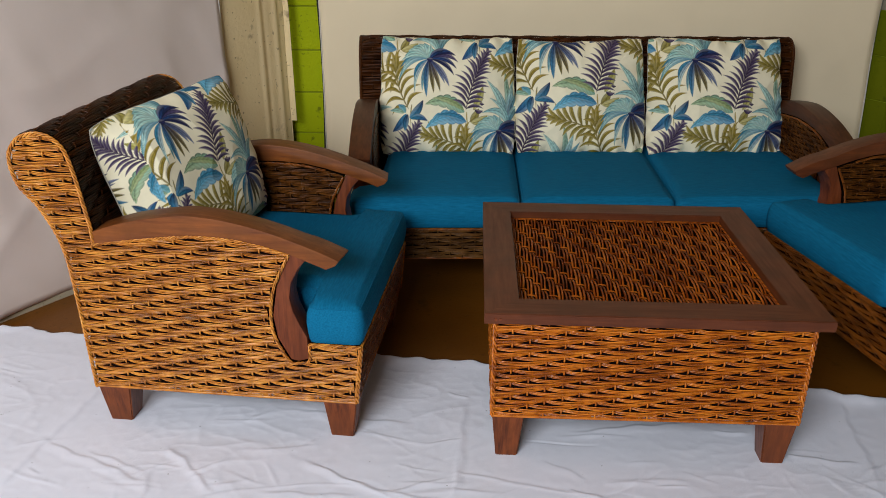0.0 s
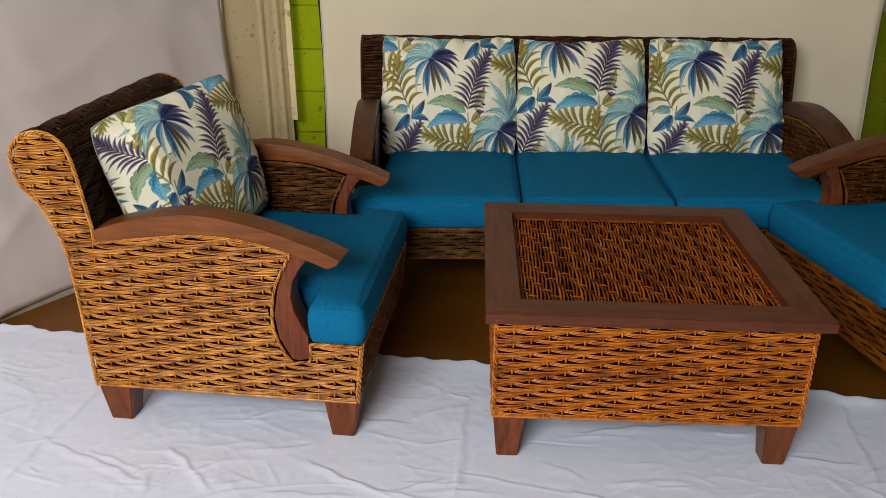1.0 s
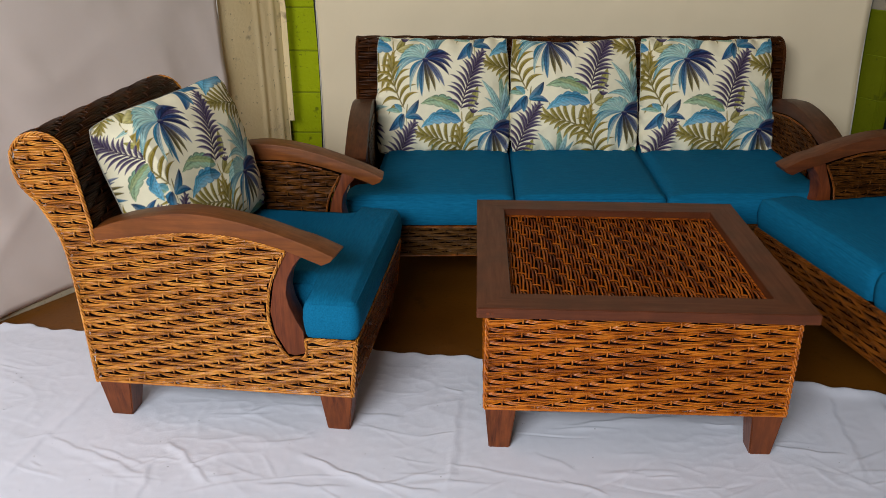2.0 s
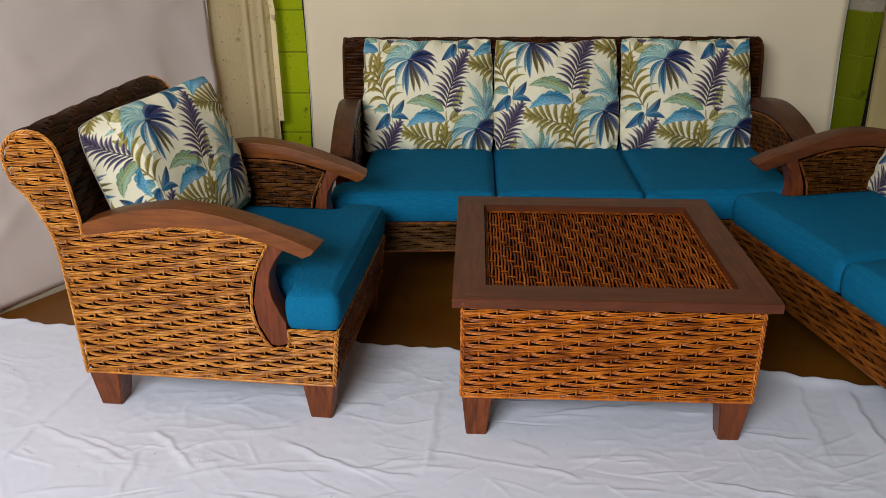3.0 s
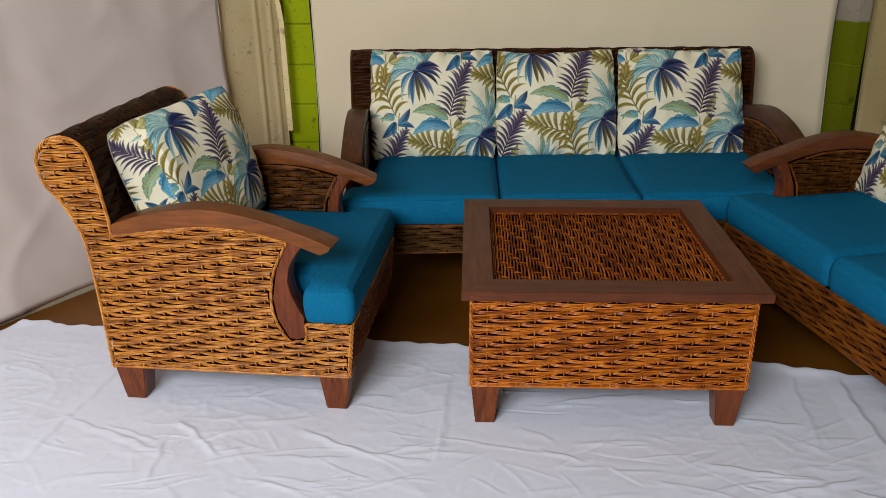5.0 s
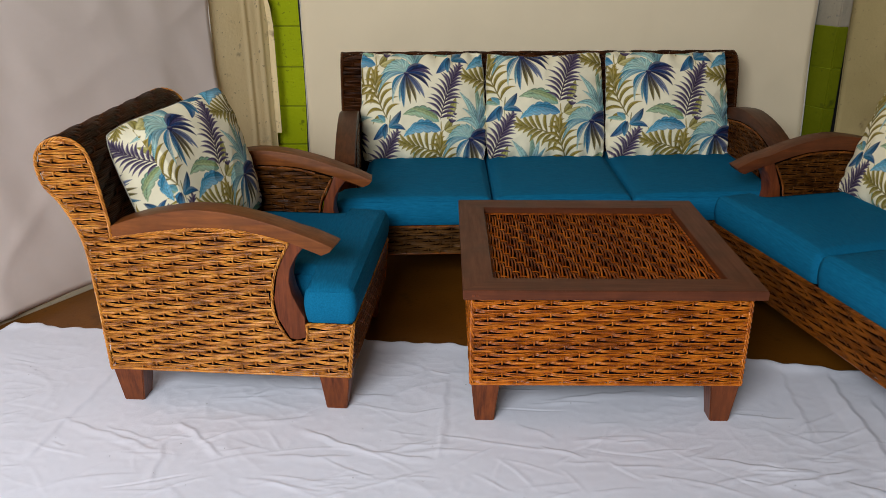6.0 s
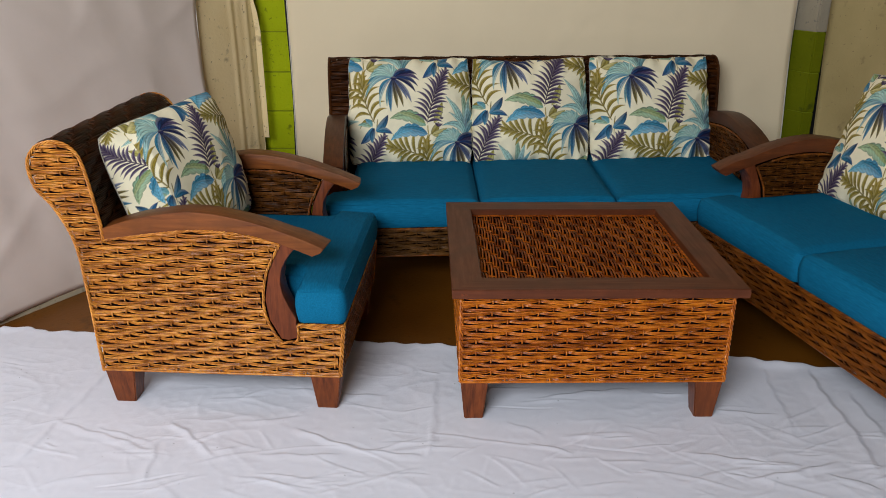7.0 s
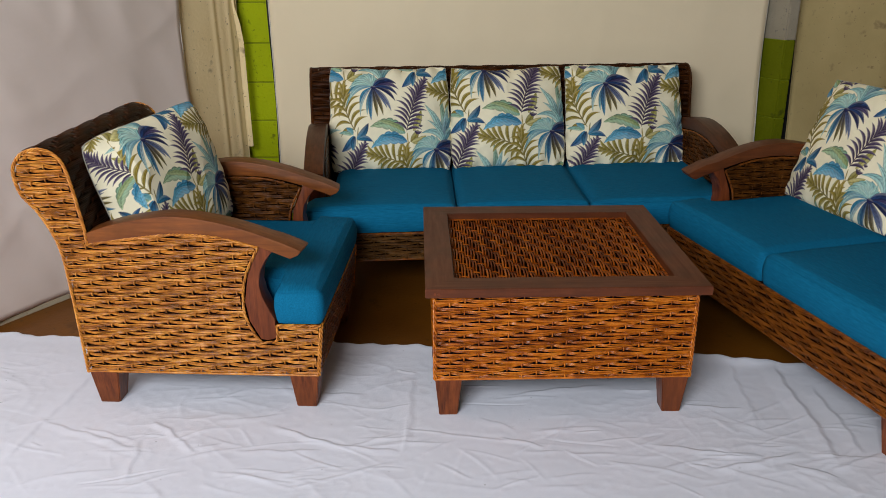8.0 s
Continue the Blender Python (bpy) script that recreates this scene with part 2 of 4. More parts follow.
def weave(parent, name, place, ulen, vlen, material, inside=None, label="", seed=1, pitch=PITCH, stake=STAKE, rod=0.00190, fine=4, slant=1, sag=0.0012, nub=1.0, dive=0.0120, bundle=((1.0, 0.0, 1.0), (0.0, 0.0003, 1.0), (-1.0, 0.0012, 0.92))):
    """Bundles of rods go over two stakes and behind every third, one stake further in each row."""
    rng = np.random.RandomState(seed)
    rods = Rods(4)
    du = stake / fine
    us = np.arange(0, ulen + du * 0.5, du)
    us[-1] = ulen
    rows = int(vlen / pitch)
    pitch = vlen / rows
    for k in range(rows):
        wob = rng.normal(0, 0.0006)
        for j, deep, thin in bundle:
            s = ((us / stake - slant * k) / 3) % 1.0
            arch = np.sin(np.pi * s)
            ripple = rng.normal(0, 0.00025, len(us))
            v = (k + 0.5) * pitch + wob + j * pitch * 0.335 * (0.84 + 0.16 * arch) + ripple + sag * (0.5 - arch)
            h = 0.0046 - dive * (1 - arch) ** 1.8 - deep + rng.normal(0, 0.0003, len(us))
            v = np.clip(v, 0.001, vlen - 0.001)
            p, nrm, side = place(us, v)
            keep = np.ones(len(us), bool) if inside is None else inside(us, v)
            p = p + nrm * h[:, None]
            r = rod * thin * (1 + rng.normal(0, 0.07))
            run = np.flatnonzero(np.diff(np.r_[0, keep.astype(int), 0]))
            for a, b in zip(run[::2], run[1::2]):
                rods.add(p[a:b], side[a:b], nrm[a:b], r)
        first = (slant * k) % 3
        for i in range(first, int(ulen / stake) + 1, 3):
            u0 = i * stake
            if u0 < 0.006 or u0 > ulen - 0.006:
                continue
            vv = (k + 0.5) * pitch + np.array([-0.62, -0.42, -0.15, 0.15, 0.42, 0.62]) * pitch * 1.18
            vv = np.clip(vv, 0.001, vlen - 0.001) + np.arange(6) * 1e-5
            uu = np.full(6, u0) + rng.normal(0, 0.0008)
            if inside is not None and not inside(uu, vv).all():
                continue
            p, nrm, side = place(uu, vv)
            h = np.array([-0.006, 0.0004, 0.0032, 0.0032, 0.0004, -0.006]) * nub - 0.004 * (1 - nub)
            t = np.gradient(p, axis=0)
            t /= np.linalg.norm(t, axis=1)[:, None] + 1e-9
            rods.add(p + nrm * h[:, None], np.cross(t, nrm), nrm, 0.0026)
    return finish(name, rods.mesh(name), material, parent, label, True, "stuff")


def flat_place(o, U, V, N):
    o, U, V, N = (np.array(a, float) for a in (o, U, V, N))

    def place(u, v):
        p = o + u[:, None] * U + v[:, None] * V
        return p, np.tile(N, (len(u), 1)), np.tile(V, (len(u), 1))
    return place


def swept_place(line, x0, flip=1):
    """Across x, along a side line of (y, z)."""
    s = np.r_[0, np.cumsum(np.linalg.norm(np.diff(line, axis=0), axis=1))]
    tan = np.gradient(line, axis=0)
    tan /= np.linalg.norm(tan, axis=1)[:, None]

    def place(u, v):
        y, z = np.interp(v, s, line[:, 0]), np.interp(v, s, line[:, 1])
        ty, tz = np.interp(v, s, tan[:, 0]), np.interp(v, s, tan[:, 1])
        p = np.stack([x0 + u, y, z], 1)
        return p, np.stack([0 * u, -flip * tz, flip * ty], 1), np.stack([0 * u, ty, tz], 1)
    return place, s[-1]


def inside_poly(poly):
    q = np.array(poly, float)

    def test(a, b):
        res = np.zeros(len(a), bool)
        for i in range(len(q)):
            (x1, y1), (x2, y2) = q[i], q[(i + 1) % len(q)]
            if y1 == y2:
                continue
            hit = ((y1 > b) != (y2 > b)) & (a < (x2 - x1) * (b - y1) / (y2 - y1) + x1)
            res ^= hit
        return res
    return test


def braid(parent, name, pts, material, size=0.0030, turns=27, step=0.004, label="", normal=(1, 0, 0)):
    """A rope of three strands along a line."""
    line = smooth_line(pts, step)
    t = np.gradient(line, axis=0)
    t /= np.linalg.norm(t, axis=1)[:, None] + 1e-12
    nrm = np.tile(np.array(normal, float), (len(line), 1))
    lat = np.cross(t, nrm)
    lat /= np.linalg.norm(lat, axis=1)[:, None] + 1e-12
    s = np.r_[0, np.cumsum(np.linalg.norm(np.diff(line, axis=0), axis=1))]
    rods = Rods(5)
    for k in range(3):
        ph = s * turns * 2 * np.pi + k * 2 * np.pi / 3
        rods.curve(line + lat * (size * np.cos(ph))[:, None] + nrm * (size * np.sin(ph))[:, None], size * 0.78)
    return finish(name, rods.mesh(name), material, parent, label, True, "stuff")


def offset_poly(poly, d):
    """Moves an outline inwards by d."""
    q = np.array(poly, float)
    e1, e0 = np.roll(q, -1, 0) - q, q - np.roll(q, 1, 0)
    n1 = np.stack([-e1[:, 1], e1[:, 0]], 1) / (np.linalg.norm(e1, axis=1)[:, None] + 1e-12)
    n0 = np.stack([-e0[:, 1], e0[:, 0]], 1) / (np.linalg.norm(e0, axis=1)[:, None] + 1e-12)
    area2 = np.sum(q[:, 0] * np.roll(q[:, 1], -1) - np.roll(q[:, 0], -1) * q[:, 1])
    n = n0 + n1
    n /= np.linalg.norm(n, axis=1)[:, None] + 1e-12
    return q + n * d * (1 if area2 > 0 else -1)


# ---- the room ----
def structure(name, bm, material, label, category, smooth=False):
    ob = part(name, bm, material, None, label, smooth, "structure")
    return tagged(ob, "", category)


structure("floor", box_bm(-6.2, 4.2, -4.0, 4.6, -0.12, -0.004, 0), FLOOR, "brown painted concrete floor with a worn sheen", "floor")
structure("wall_back", box_bm(-1.6, 4.2, 4.30, 4.5, -0.1, 4.2, 0), PAINT, "cream painted back wall behind hung cloths", "wall")
# right wall, front walls and ceiling are unseen, added to block stray light
structure("wall_right", box_bm(4.0, 4.2, -4.0, 4.30, -0.1, 4.2, 0), PAINT, "unseen side wall, added to keep out stray light", "wall")
structure("wall_front", box_bm(-6.2, -3.20, -2.4, -2.2, -0.1, 4.2, 0), PAINT, "unseen front wall beside the wide opening, added to narrow its light", "wall")
structure("wall_front_right", box_bm(-0.30, 4.2, -2.4, -2.2, -0.1, 4.2, 0), PAINT, "unseen front wall beside the wide opening, added to narrow its light", "wall")
structure("ceiling", box_bm(-6.2, 4.2, -2.4, 4.5, 4.2, 4.35, 0), CEIL, "unseen dark ceiling, added to cut bounced light", "ceiling")

# the left wall runs aslant
LEFT_A, LEFT_B = Vector((-1.775, 2.845, 0)), Vector((-1.600, 3.125, 0))
LEFT_DIR = (LEFT_B - LEFT_A).normalized()
LEFT_YAW = math.degrees(math.atan2(LEFT_DIR.y, LEFT_DIR.x))
left_m = pose(LEFT_A.x, LEFT_A.y, 0, 0, 0, LEFT_YAW)
wl = structure("wall_left", box_bm(-8.0, 1.53, 0.045, 0.2, -0.1, 4.2, 0), PAINT, "cream painted wall behind a hung white sheet", "wall")
wl.matrix_world = left_m
sk = structure("baseboard", box_bm(-6.0, 1.185, 0.004, 0.045, -0.004, 0.030, 0.004), SKIRT, "cream skirting board along the floor", "baseboard")
sk.matrix_world = left_m


def hung_sheet(name, m, w, z0, z1, label, edges, seed, depth=0.012, res=0.03, material=None):
    """A cloth that hangs from above with shallow folds. edges: shifts of its two upright borders with height."""
    nu, nv = int(w / res), int((z1 - z0) / res)
    bm = bmesh.new()
    grid = []
    for j in range(nv + 1):
        z = z0 + (z1 - z0) * j / nv
        a, b = edges(z)
        row = []
        for i in range(nu + 1):
            x = a + (b - a) * i / nu
            f = noise.noise(Vector((x * 1.1 + seed, z * 0.35, seed))) * depth + noise.noise(Vector((x * 3.5, z * 1.6 + x * 0.8, seed + 3))) * depth * 0.5
            f += noise.noise(Vector((x * 9 + z * 4, z * 5, seed))) * depth * 0.20 + max(0, 1 - 4 * abs(noise.noise(Vector((x * 2.3 - z * 1.1, z * 1.9 + x, seed + 8))))) ** 2 * depth * 0.28
            row.append(bm.verts.new((x, -f, z)))
        grid.append(row)
    for j in range(nv):
        for i in range(nu):
            bm.faces.new((grid[j][i], grid[j][i + 1], grid[j + 1][i + 1], grid[j + 1][i]))
    ob = thing(name, m, label, "cloth")
    cl = part("cloth", bm, material or SHEET, ob)
    so = cl.modifiers.new("thickness", "SOLIDIFY")
    so.thickness, so.offset = 0.003, 0
    for side, k in (("hem", 0), ("hem", 1)):
        pts = [(edges(z)[k], -0.002, z) for z in np.linspace(z0, z1, 12)]
        r = Rods(6)
        r.curve(smooth_line(pts, 0.05), 0.0035)
        finish(side, r.mesh(side), HEM, cl)
    return ob


hung_sheet("hanging_sheet", left_m @ Matrix.Translation((0, -0.01, 0)), 6, 0.022, 2.6, "white cotton sheet hung on the slanting wall, lightly creased",
           lambda z: (-4.5, 1.177 + 0.004 * math.sin(z * 4)), 5, 0.022, 0.025)
back_sheet = hung_sheet("hanging_sheet", pose(0, 4.235, 0), 2.7, 0.05, 2.6, "white cotton sheet stretched on the wall behind the sofa",
           lambda z: (-0.785 + 0.006 * math.sin(z * 3), 1.845 - 0.012 * z + 0.008 * math.sin(z * 5)), 11, 0.010, 0.03, SHEET_CREAM)


def block_column(name, m, w, courses, z_top, paints, label, h=0.2065, z_first=-0.045):
    """Painted concrete blocks with mortar joints."""
    ob = thing(name, m, label, "column")
    part("mortar", box_bm(-w / 2 + 0.006, w / 2 - 0.006, 0.006, 0.155, -0.004, z_top, 0), MORTAR, ob, "", False)
    rng = random.Random(4)
    for k in range(courses):
        za = z_first + k * h
        zb = min(za + h - 0.007, z_top)
        bm = box_bm(-w / 2, w / 2, rng.uniform(-0.002, 0.002), 0.16, max(za, -0.003), zb, 0.004, 2)
        for v in bm.verts:
            v.co += noise.noise_vector(v.co * 9 + Vector((k, 0, 0))) * 0.002
        part("block", bm, paints(za), ob, "", False)
    return ob


block_column("block_column", pose(-0.87, 4.262, 0), 0.36, 13, 2.65, lambda z: GREEN, "lime green painted concrete block column with pitted joints")


def chamfered_column(m, outline, courses, h, z_first, z_grey, label):
    """A slim column of cast blocks with a chamfered corner; lime below, bare above."""
    ob = thing("block_column", m, label, "column")
    middle = sum((Vector(q) for q in outline), Vector((0, 0))) / len(outline)

    def ring(bm, z, grow):
        return [bm.verts.new((*(middle + (Vector(q) - middle) * grow), z)) for q in outline]

    def drum(z0, z1, ease):
        bm = bmesh.new()
        rows = [ring(bm, z0, 1 - ease), ring(bm, z0 + 0.006, 1), ring(bm, z1 - 0.006, 1), ring(bm, z1, 1 - ease)]
        n = len(outline)
        for p, q in zip(rows, rows[1:]):
            for i in range(n):
                bm.faces.new((p[i], p[(i + 1) % n], q[(i + 1) % n], q[i]))
        bm.faces.new(rows[0][::-1])
        bm.faces.new(rows[-1])
        return bm

    core = drum(-0.004, 2.60, 0)
    for v in core.verts:
        v.co.xy = middle + (v.co.xy - middle) * 0.88
    part("mortar", core, MORTAR, ob, "", False)
    for k in range(courses):
        z0, z1 = max(z_first + k * h, -0.003), z_first + (k + 1) * h - 0.004
        if z1 > 2.6:
            break
        bm = drum(z0, z1, 0.035)
        bmesh.ops.bevel(bm, geom=[e for e in bm.edges if abs(e.verts[0].co.z - e.verts[1].co.z) > 0.02], offset=0.006, segments=2, affect="EDGES")
        for v in bm.verts:
            v.co += noise.noise_vector(v.co * 14 + Vector((k * 2, 0, 0))) * 0.0022
        part("block", bm, GREEN_OLD if z0 < z_grey else GREY, ob, "", False)
    return ob


chamfered_column(pose(1.911, 4.150, 0), ((-0.075, 0.125), (0.0, 0.0), (0.053, 0.0), (0.066, 0.125)), 13, 0.2065, -0.03, 0.9,
                 "concrete block column painted dull lime, bare grey above")
# added black strip: paints the deep shadow in the gap by the column
part("shadow_gap_strip", box_bm(1.980, 2.055, 4.286, 4.299, 0, 2.65, 0.003), BLACK, None, "", False)
tagged(bpy.data.objects["shadow_gap_strip"], "narrow black strip drawn for the deep shadow beside the block column", "strip")


def tarp(name, m, x0, x1, z0, z1, material, label, ridges, slant=0.0, seed=2):
    """A stiff hung tarpaulin with upright folds."""
    bm = bmesh.new()
    nu, nv = int((x1 - x0) / 0.008) if x1 - x0 < 0.8 else int((x1 - x0) / 0.03), int((z1 - z0) / 0.04)
    grid = []
    for j in range(nv + 1):
        z = z0 + (z1 - z0) * j / nv
        row = []
        for i in range(nu + 1):
            x = x0 + (x1 - x0) * i / nu + slant * z * (1 - i / nu)
            f = sum(a * math.exp(-((x - c - 0.01 * math.sin(z * 3)) / s) ** 2) for c, s, a in ridges)
            f += 0.012 * noise.noise(Vector((x * 2.2, z * 1.2, seed)))
            row.append(bm.verts.new((x, -f, z)))
        grid.append(row)
    for j in range(nv):
        for i in range(nu):
            bm.faces.new((grid[j][i], grid[j][i + 1], grid[j + 1][i + 1], grid[j + 1][i]))
    ob = thing(name, m, label, "tarpaulin")
    rims = [[tuple(row[0].co) for row in grid], [tuple(row[-1].co) for row in grid]]
    so = part("cloth", bm, material, ob).modifiers.new("thickness", "SOLIDIFY")
    so.thickness, so.offset = 0.003, 0
    for rim in rims:
        r = Rods(6)
        r.curve(np.array(rim), 0.004)
        finish("hem", r.mesh("hem"), material, ob)
    return ob


tarp("tarpaulin", left_m @ Matrix.Translation((0, 0.014, 0)), 1.05, 1.592, 0.0, 2.6, PLASTER, "beige tarpaulin with brown stains and upright folds",
     [(1.425, 0.014, 0.005), (1.455, 0.012, -0.003), (1.530, 0.016, 0.006)])
tarp("tarpaulin", pose(0, 4.270, 0), 2.060, 3.9, 0.0, 2.6, KHAKI, "khaki tarpaulin hung beside the block column", [(2.5, 0.05, 0.012), (3.1, 0.08, 0.02)], -0.040, 7)
# added black rod draws the shadow line at the back sheet's left border
shadow_line = Rods(6)
shadow_line.curve(np.array([(-0.791 + 0.006 * math.sin(z * 3) - 0.003 * math.sin(z * 7), 0.008, z) for z in np.linspace(0.05, 2.6, 60)]), 0.0048)
finish("shadow_line", shadow_line.mesh("shadow_line"), BLACK, back_sheet, "thin black line drawn for the shadow at the sheet's border")
strip = thing("plastic_strip", pose(0.002, 4.170, 0), "torn white plastic strip along the green column", "strip")
strip_bm = bmesh.new()
side_pts = [(-0.935, 0.45), (-0.911, 0.45), (-0.916, 0.80), (-0.919, 1.00), (-0.930, 1.09), (-0.952, 1.18), (-0.956, 1.30), (-0.975, 1.30), (-0.945, 1.0)]
fa = strip_bm.faces.new([strip_bm.verts.new((x, 0, z)) for x, z in side_pts])
ext = bmesh.ops.extrude_face_region(strip_bm, geom=[fa])
for e in ext["geom"]:
    if isinstance(e, bmesh.types.BMVert):
        e.co.y -= 0.004
bmesh.ops.recalc_face_normals(strip_bm, faces=strip_bm.faces[:])
part("strip", strip_bm, PLASTER, strip, "", False)


# ---- the white cloth on the floor ----
def field(X, Y, freq, seed):
    """Smooth gradient noise over arrays, about -0.7 to 0.7."""
    rng = np.random.RandomState(seed)
    ang = rng.uniform(0, 2 * np.pi, (64, 64))
    x, y = X * freq + 40, Y * freq + 40
    xi, yi = np.floor(x).astype(int), np.floor(y).astype(int)
    fx, fy = x - xi, y - yi
    sx, sy = fx * fx * fx * (fx * (fx * 6 - 15) + 10), fy * fy * fy * (fy * (fy * 6 - 15) + 10)

    def corner(i, j):
        g = ang[(xi + i) % 64, (yi + j) % 64]
        return np.cos(g) * (fx - i) + np.sin(g) * (fy - j)
    top = corner(0, 0) * (1 - sx) + corner(1, 0) * sx
    low = corner(0, 1) * (1 - sx) + corner(1, 1) * sx
    return top * (1 - sy) + low * sy


def ground_cloth():
    rng = random.Random(21)
    creases = []

    def crease(x0, y0, x1, y1, w, a):
        creases.append((x0, y0, x1, y1, w * (0.62 if a < 0.0032 else 0.85), a * (1.0 if a < 0.0032 else 1.35)))

    for k in range(70):
        x, y = rng.uniform(-2.1, 2.2), rng.uniform(1.3, 2.6)
        if k > 25:
            y = rng.gauss(1.92, 0.16)
        an = rng.gauss(0.0, 0.45) if rng.random() < 0.75 else rng.uniform(0, 3.1)
        ln = rng.uniform(0.025, 0.13)
        crease(x - ln * math.cos(an), y - ln * math.sin(an), x + ln * math.cos(an), y + ln * math.sin(an), rng.uniform(0.005, 0.011), rng.choice((1, 1, -0.7)) * rng.uniform(0.0008, 0.0028))
    xs = np.linspace(-2.45, 2.45, 820)
    vs = np.r_[np.linspace(0, 0.64, 24, endpoint=False), np.linspace(0.64, 1, 290)]
    back = 2.745 - 0.077 * (xs + 1.7) - 0.045 * np.clip((xs - 0.85) / 0.15, 0, 1)
    back += 0.008 * np.sin(xs * 13 + 1) + 0.006 * np.sin(xs * 29) + 0.004 * np.sin(xs * 61)
    front = -0.6
    Y = front + (back[None] - front) * vs[:, None]
    wall = LEFT_A.x + (Y - LEFT_A.y) * LEFT_DIR.x / LEFT_DIR.y + 0.06
    rim = np.maximum(xs[0], wall)
    X = rim + (xs[-1] - rim) * ((xs - xs[0]) / (xs[-1] - xs[0]))[None]
    Z = np.full(X.shape, 0.006)
    for x0, y0, x1, y1, w, a in creases:
        dx, dy = x1 - x0, y1 - y0
        ln = math.hypot(dx, dy)
        s = ((X - x0) * dx + (Y - y0) * dy) / ln ** 2
        bow = 0.02 * np.sin(s * 5 + x0 * 9)
        d = ((X - x0) * -dy + (Y - y0) * dx) / ln - bow * ln
        env = np.clip(1 - (2 * s - 1) ** 2, 0, 1) ** 0.6
        Z += a * env * np.exp(-np.abs(d / w) ** 1.15) - 0.35 * a * env * np.exp(-((d - 1.8 * w) / (1.6 * w)) ** 2)
    # slack cloth: sharp low ridges with one steep and one long flank
    for k in range(230):
        x0, y0 = rng.uniform(-2.3, 2.3), rng.gauss(1.87, 0.17)
        an = rng.gauss(-0.10, 0.45) if rng.random() < 0.75 else rng.uniform(0, 3.1)
        ln, w, a = rng.uniform(0.03, 0.16), rng.uniform(0.009, 0.032), rng.uniform(0.0006, 0.0020)
        ca, sa = math.cos(an), math.sin(an)
        s = ((X - x0) * ca + (Y - y0) * sa) / ln
        near = np.abs(s) < 1
        d = ((X - x0) * -sa + (Y - y0) * ca) - 0.05 * ln * np.sin(s * 2.6 + k)
        steep = np.where(d > 0, d / (w * 0.35), -d / w)
        Z += np.where(near, a * np.clip(1 - s * s, 0, 1) * np.clip(1 - steep, 0, 1) ** 1.3, 0)
    # folds and wrinkles where they lie: a sharp ridge, one steep and one long flank
    def fold(x0, y0, x1, y1, a, w):
        dx, dy = x1 - x0, y1 - y0
        ln = math.hypot(dx, dy)
        s = ((X - x0) * dx + (Y - y0) * dy) / ln ** 2
        d = ((X - x0) * -dy + (Y - y0) * dx) / ln + 0.012 * ln * np.sin(s * 7 + x0 * 5) + 0.003 * np.sin(s * ln * 60)
        Z[:] += a * np.clip(5 * s + 0.4, 0, 1) * np.clip(5 * (1 - s) + 0.4, 0, 1) * np.clip(1 - np.where(d > 0, d / (0.30 * w), -d / w), 0, 1) ** 1.2

    fold(-1.206, 2.444, -1.256, 2.141, 0.0032, 0.050)
    fold(-1.256, 2.141, -1.286, 1.934, 0.0028, 0.050)
    fold(-1.256, 2.141, -0.912, 1.968, 0.0026, 0.030)
    fold(-1.107, 2.096, -0.927, 2.015, 0.0020, 0.020)
    fold(-0.888, 2.123, -0.716, 1.947, 0.0032, 0.025)
    fold(-0.795, 2.018, -0.702, 2.074, 0.0022, 0.018)
    fold(-0.901, 2.015, -0.883, 1.808, 0.0028, 0.030)
    fold(-0.484, 2.078, -0.292, 1.972, 0.0042, 0.028)
    fold(-0.292, 1.972, -0.096, 1.929, 0.0030, 0.030)
    fold(-0.576, 1.943, -0.341, 1.943, 0.0022, 0.030)
    fold(-0.238, 1.964, -0.099, 2.024, 0.0024, 0.022)
    fold(-0.043, 2.398, -0.065, 1.959, 0.0034, 0.060)
    fold(-0.099, 2.455, -0.037, 2.423, 0.0022, 0.015)
    fold(-0.563, 2.324, -0.223, 2.275, 0.0026, 0.040)
    fold(0.288, 2.260, 0.616, 2.322, 0.0030, 0.035)
    fold(0.699, 2.287, 0.786, 2.277, 0.0022, 0.020)
    fold(0.877, 2.179, 1.058, 2.145, 0.0028, 0.030)
    fold(1.292, 2.436, 1.242, 1.826, 0.0060, 0.060)
    fold(1.364, 2.268, 1.343, 1.888, 0.0040, 0.050)
    fold(1.140, 2.485, 1.069, 2.023, 0.0028, 0.050)
    fold(0.714, 1.937, 1.011, 1.873, 0.0034, 0.030)
    fold(0.866, 1.808, 1.136, 1.879, 0.0048, 0.030)
    fold(1.089, 1.830, 1.203, 1.762, 0.0036, 0.030)
    fold(1.222, 1.803, 1.396, 1.871, 0.0034, 0.030)
    fold(0.243, 1.998, 0.361, 1.947, 0.0026, 0.020)
    fold(0.179, 2.117, 0.284, 2.046, 0.0014, 0.030)
    # crumpled all over, more in some places than in others
    wx, wy = X + 0.10 * field(X, Y, 2.3, 1), Y + 0.10 * field(X, Y, 2.3, 2)
    much = np.clip(0.40 + 1.7 * field(X, Y, 1.9, 3), 0.10, 1.1)
    for freq, amp, sd in ((2.3, 0.0022, 5), (5.3, 0.0016, 6), (11.0, 0.0007, 7), (19.0, 0.0003, 8)):
        ridge = 1 - np.abs(field(wx * 0.8, wy * 1.25, freq, sd)) * 2.2
        Z += amp * much * (np.clip(ridge, 0, 1) ** 5 - 0.08)
    edge = (1 - vs)[:, None] * (back[None] - front)
    lift = np.exp(-(edge / 0.035) ** 2) * (0.003 + 0.010 * np.clip(np.sin(xs * 7.1 + 0.6), 0, 1) ** 2)[None]
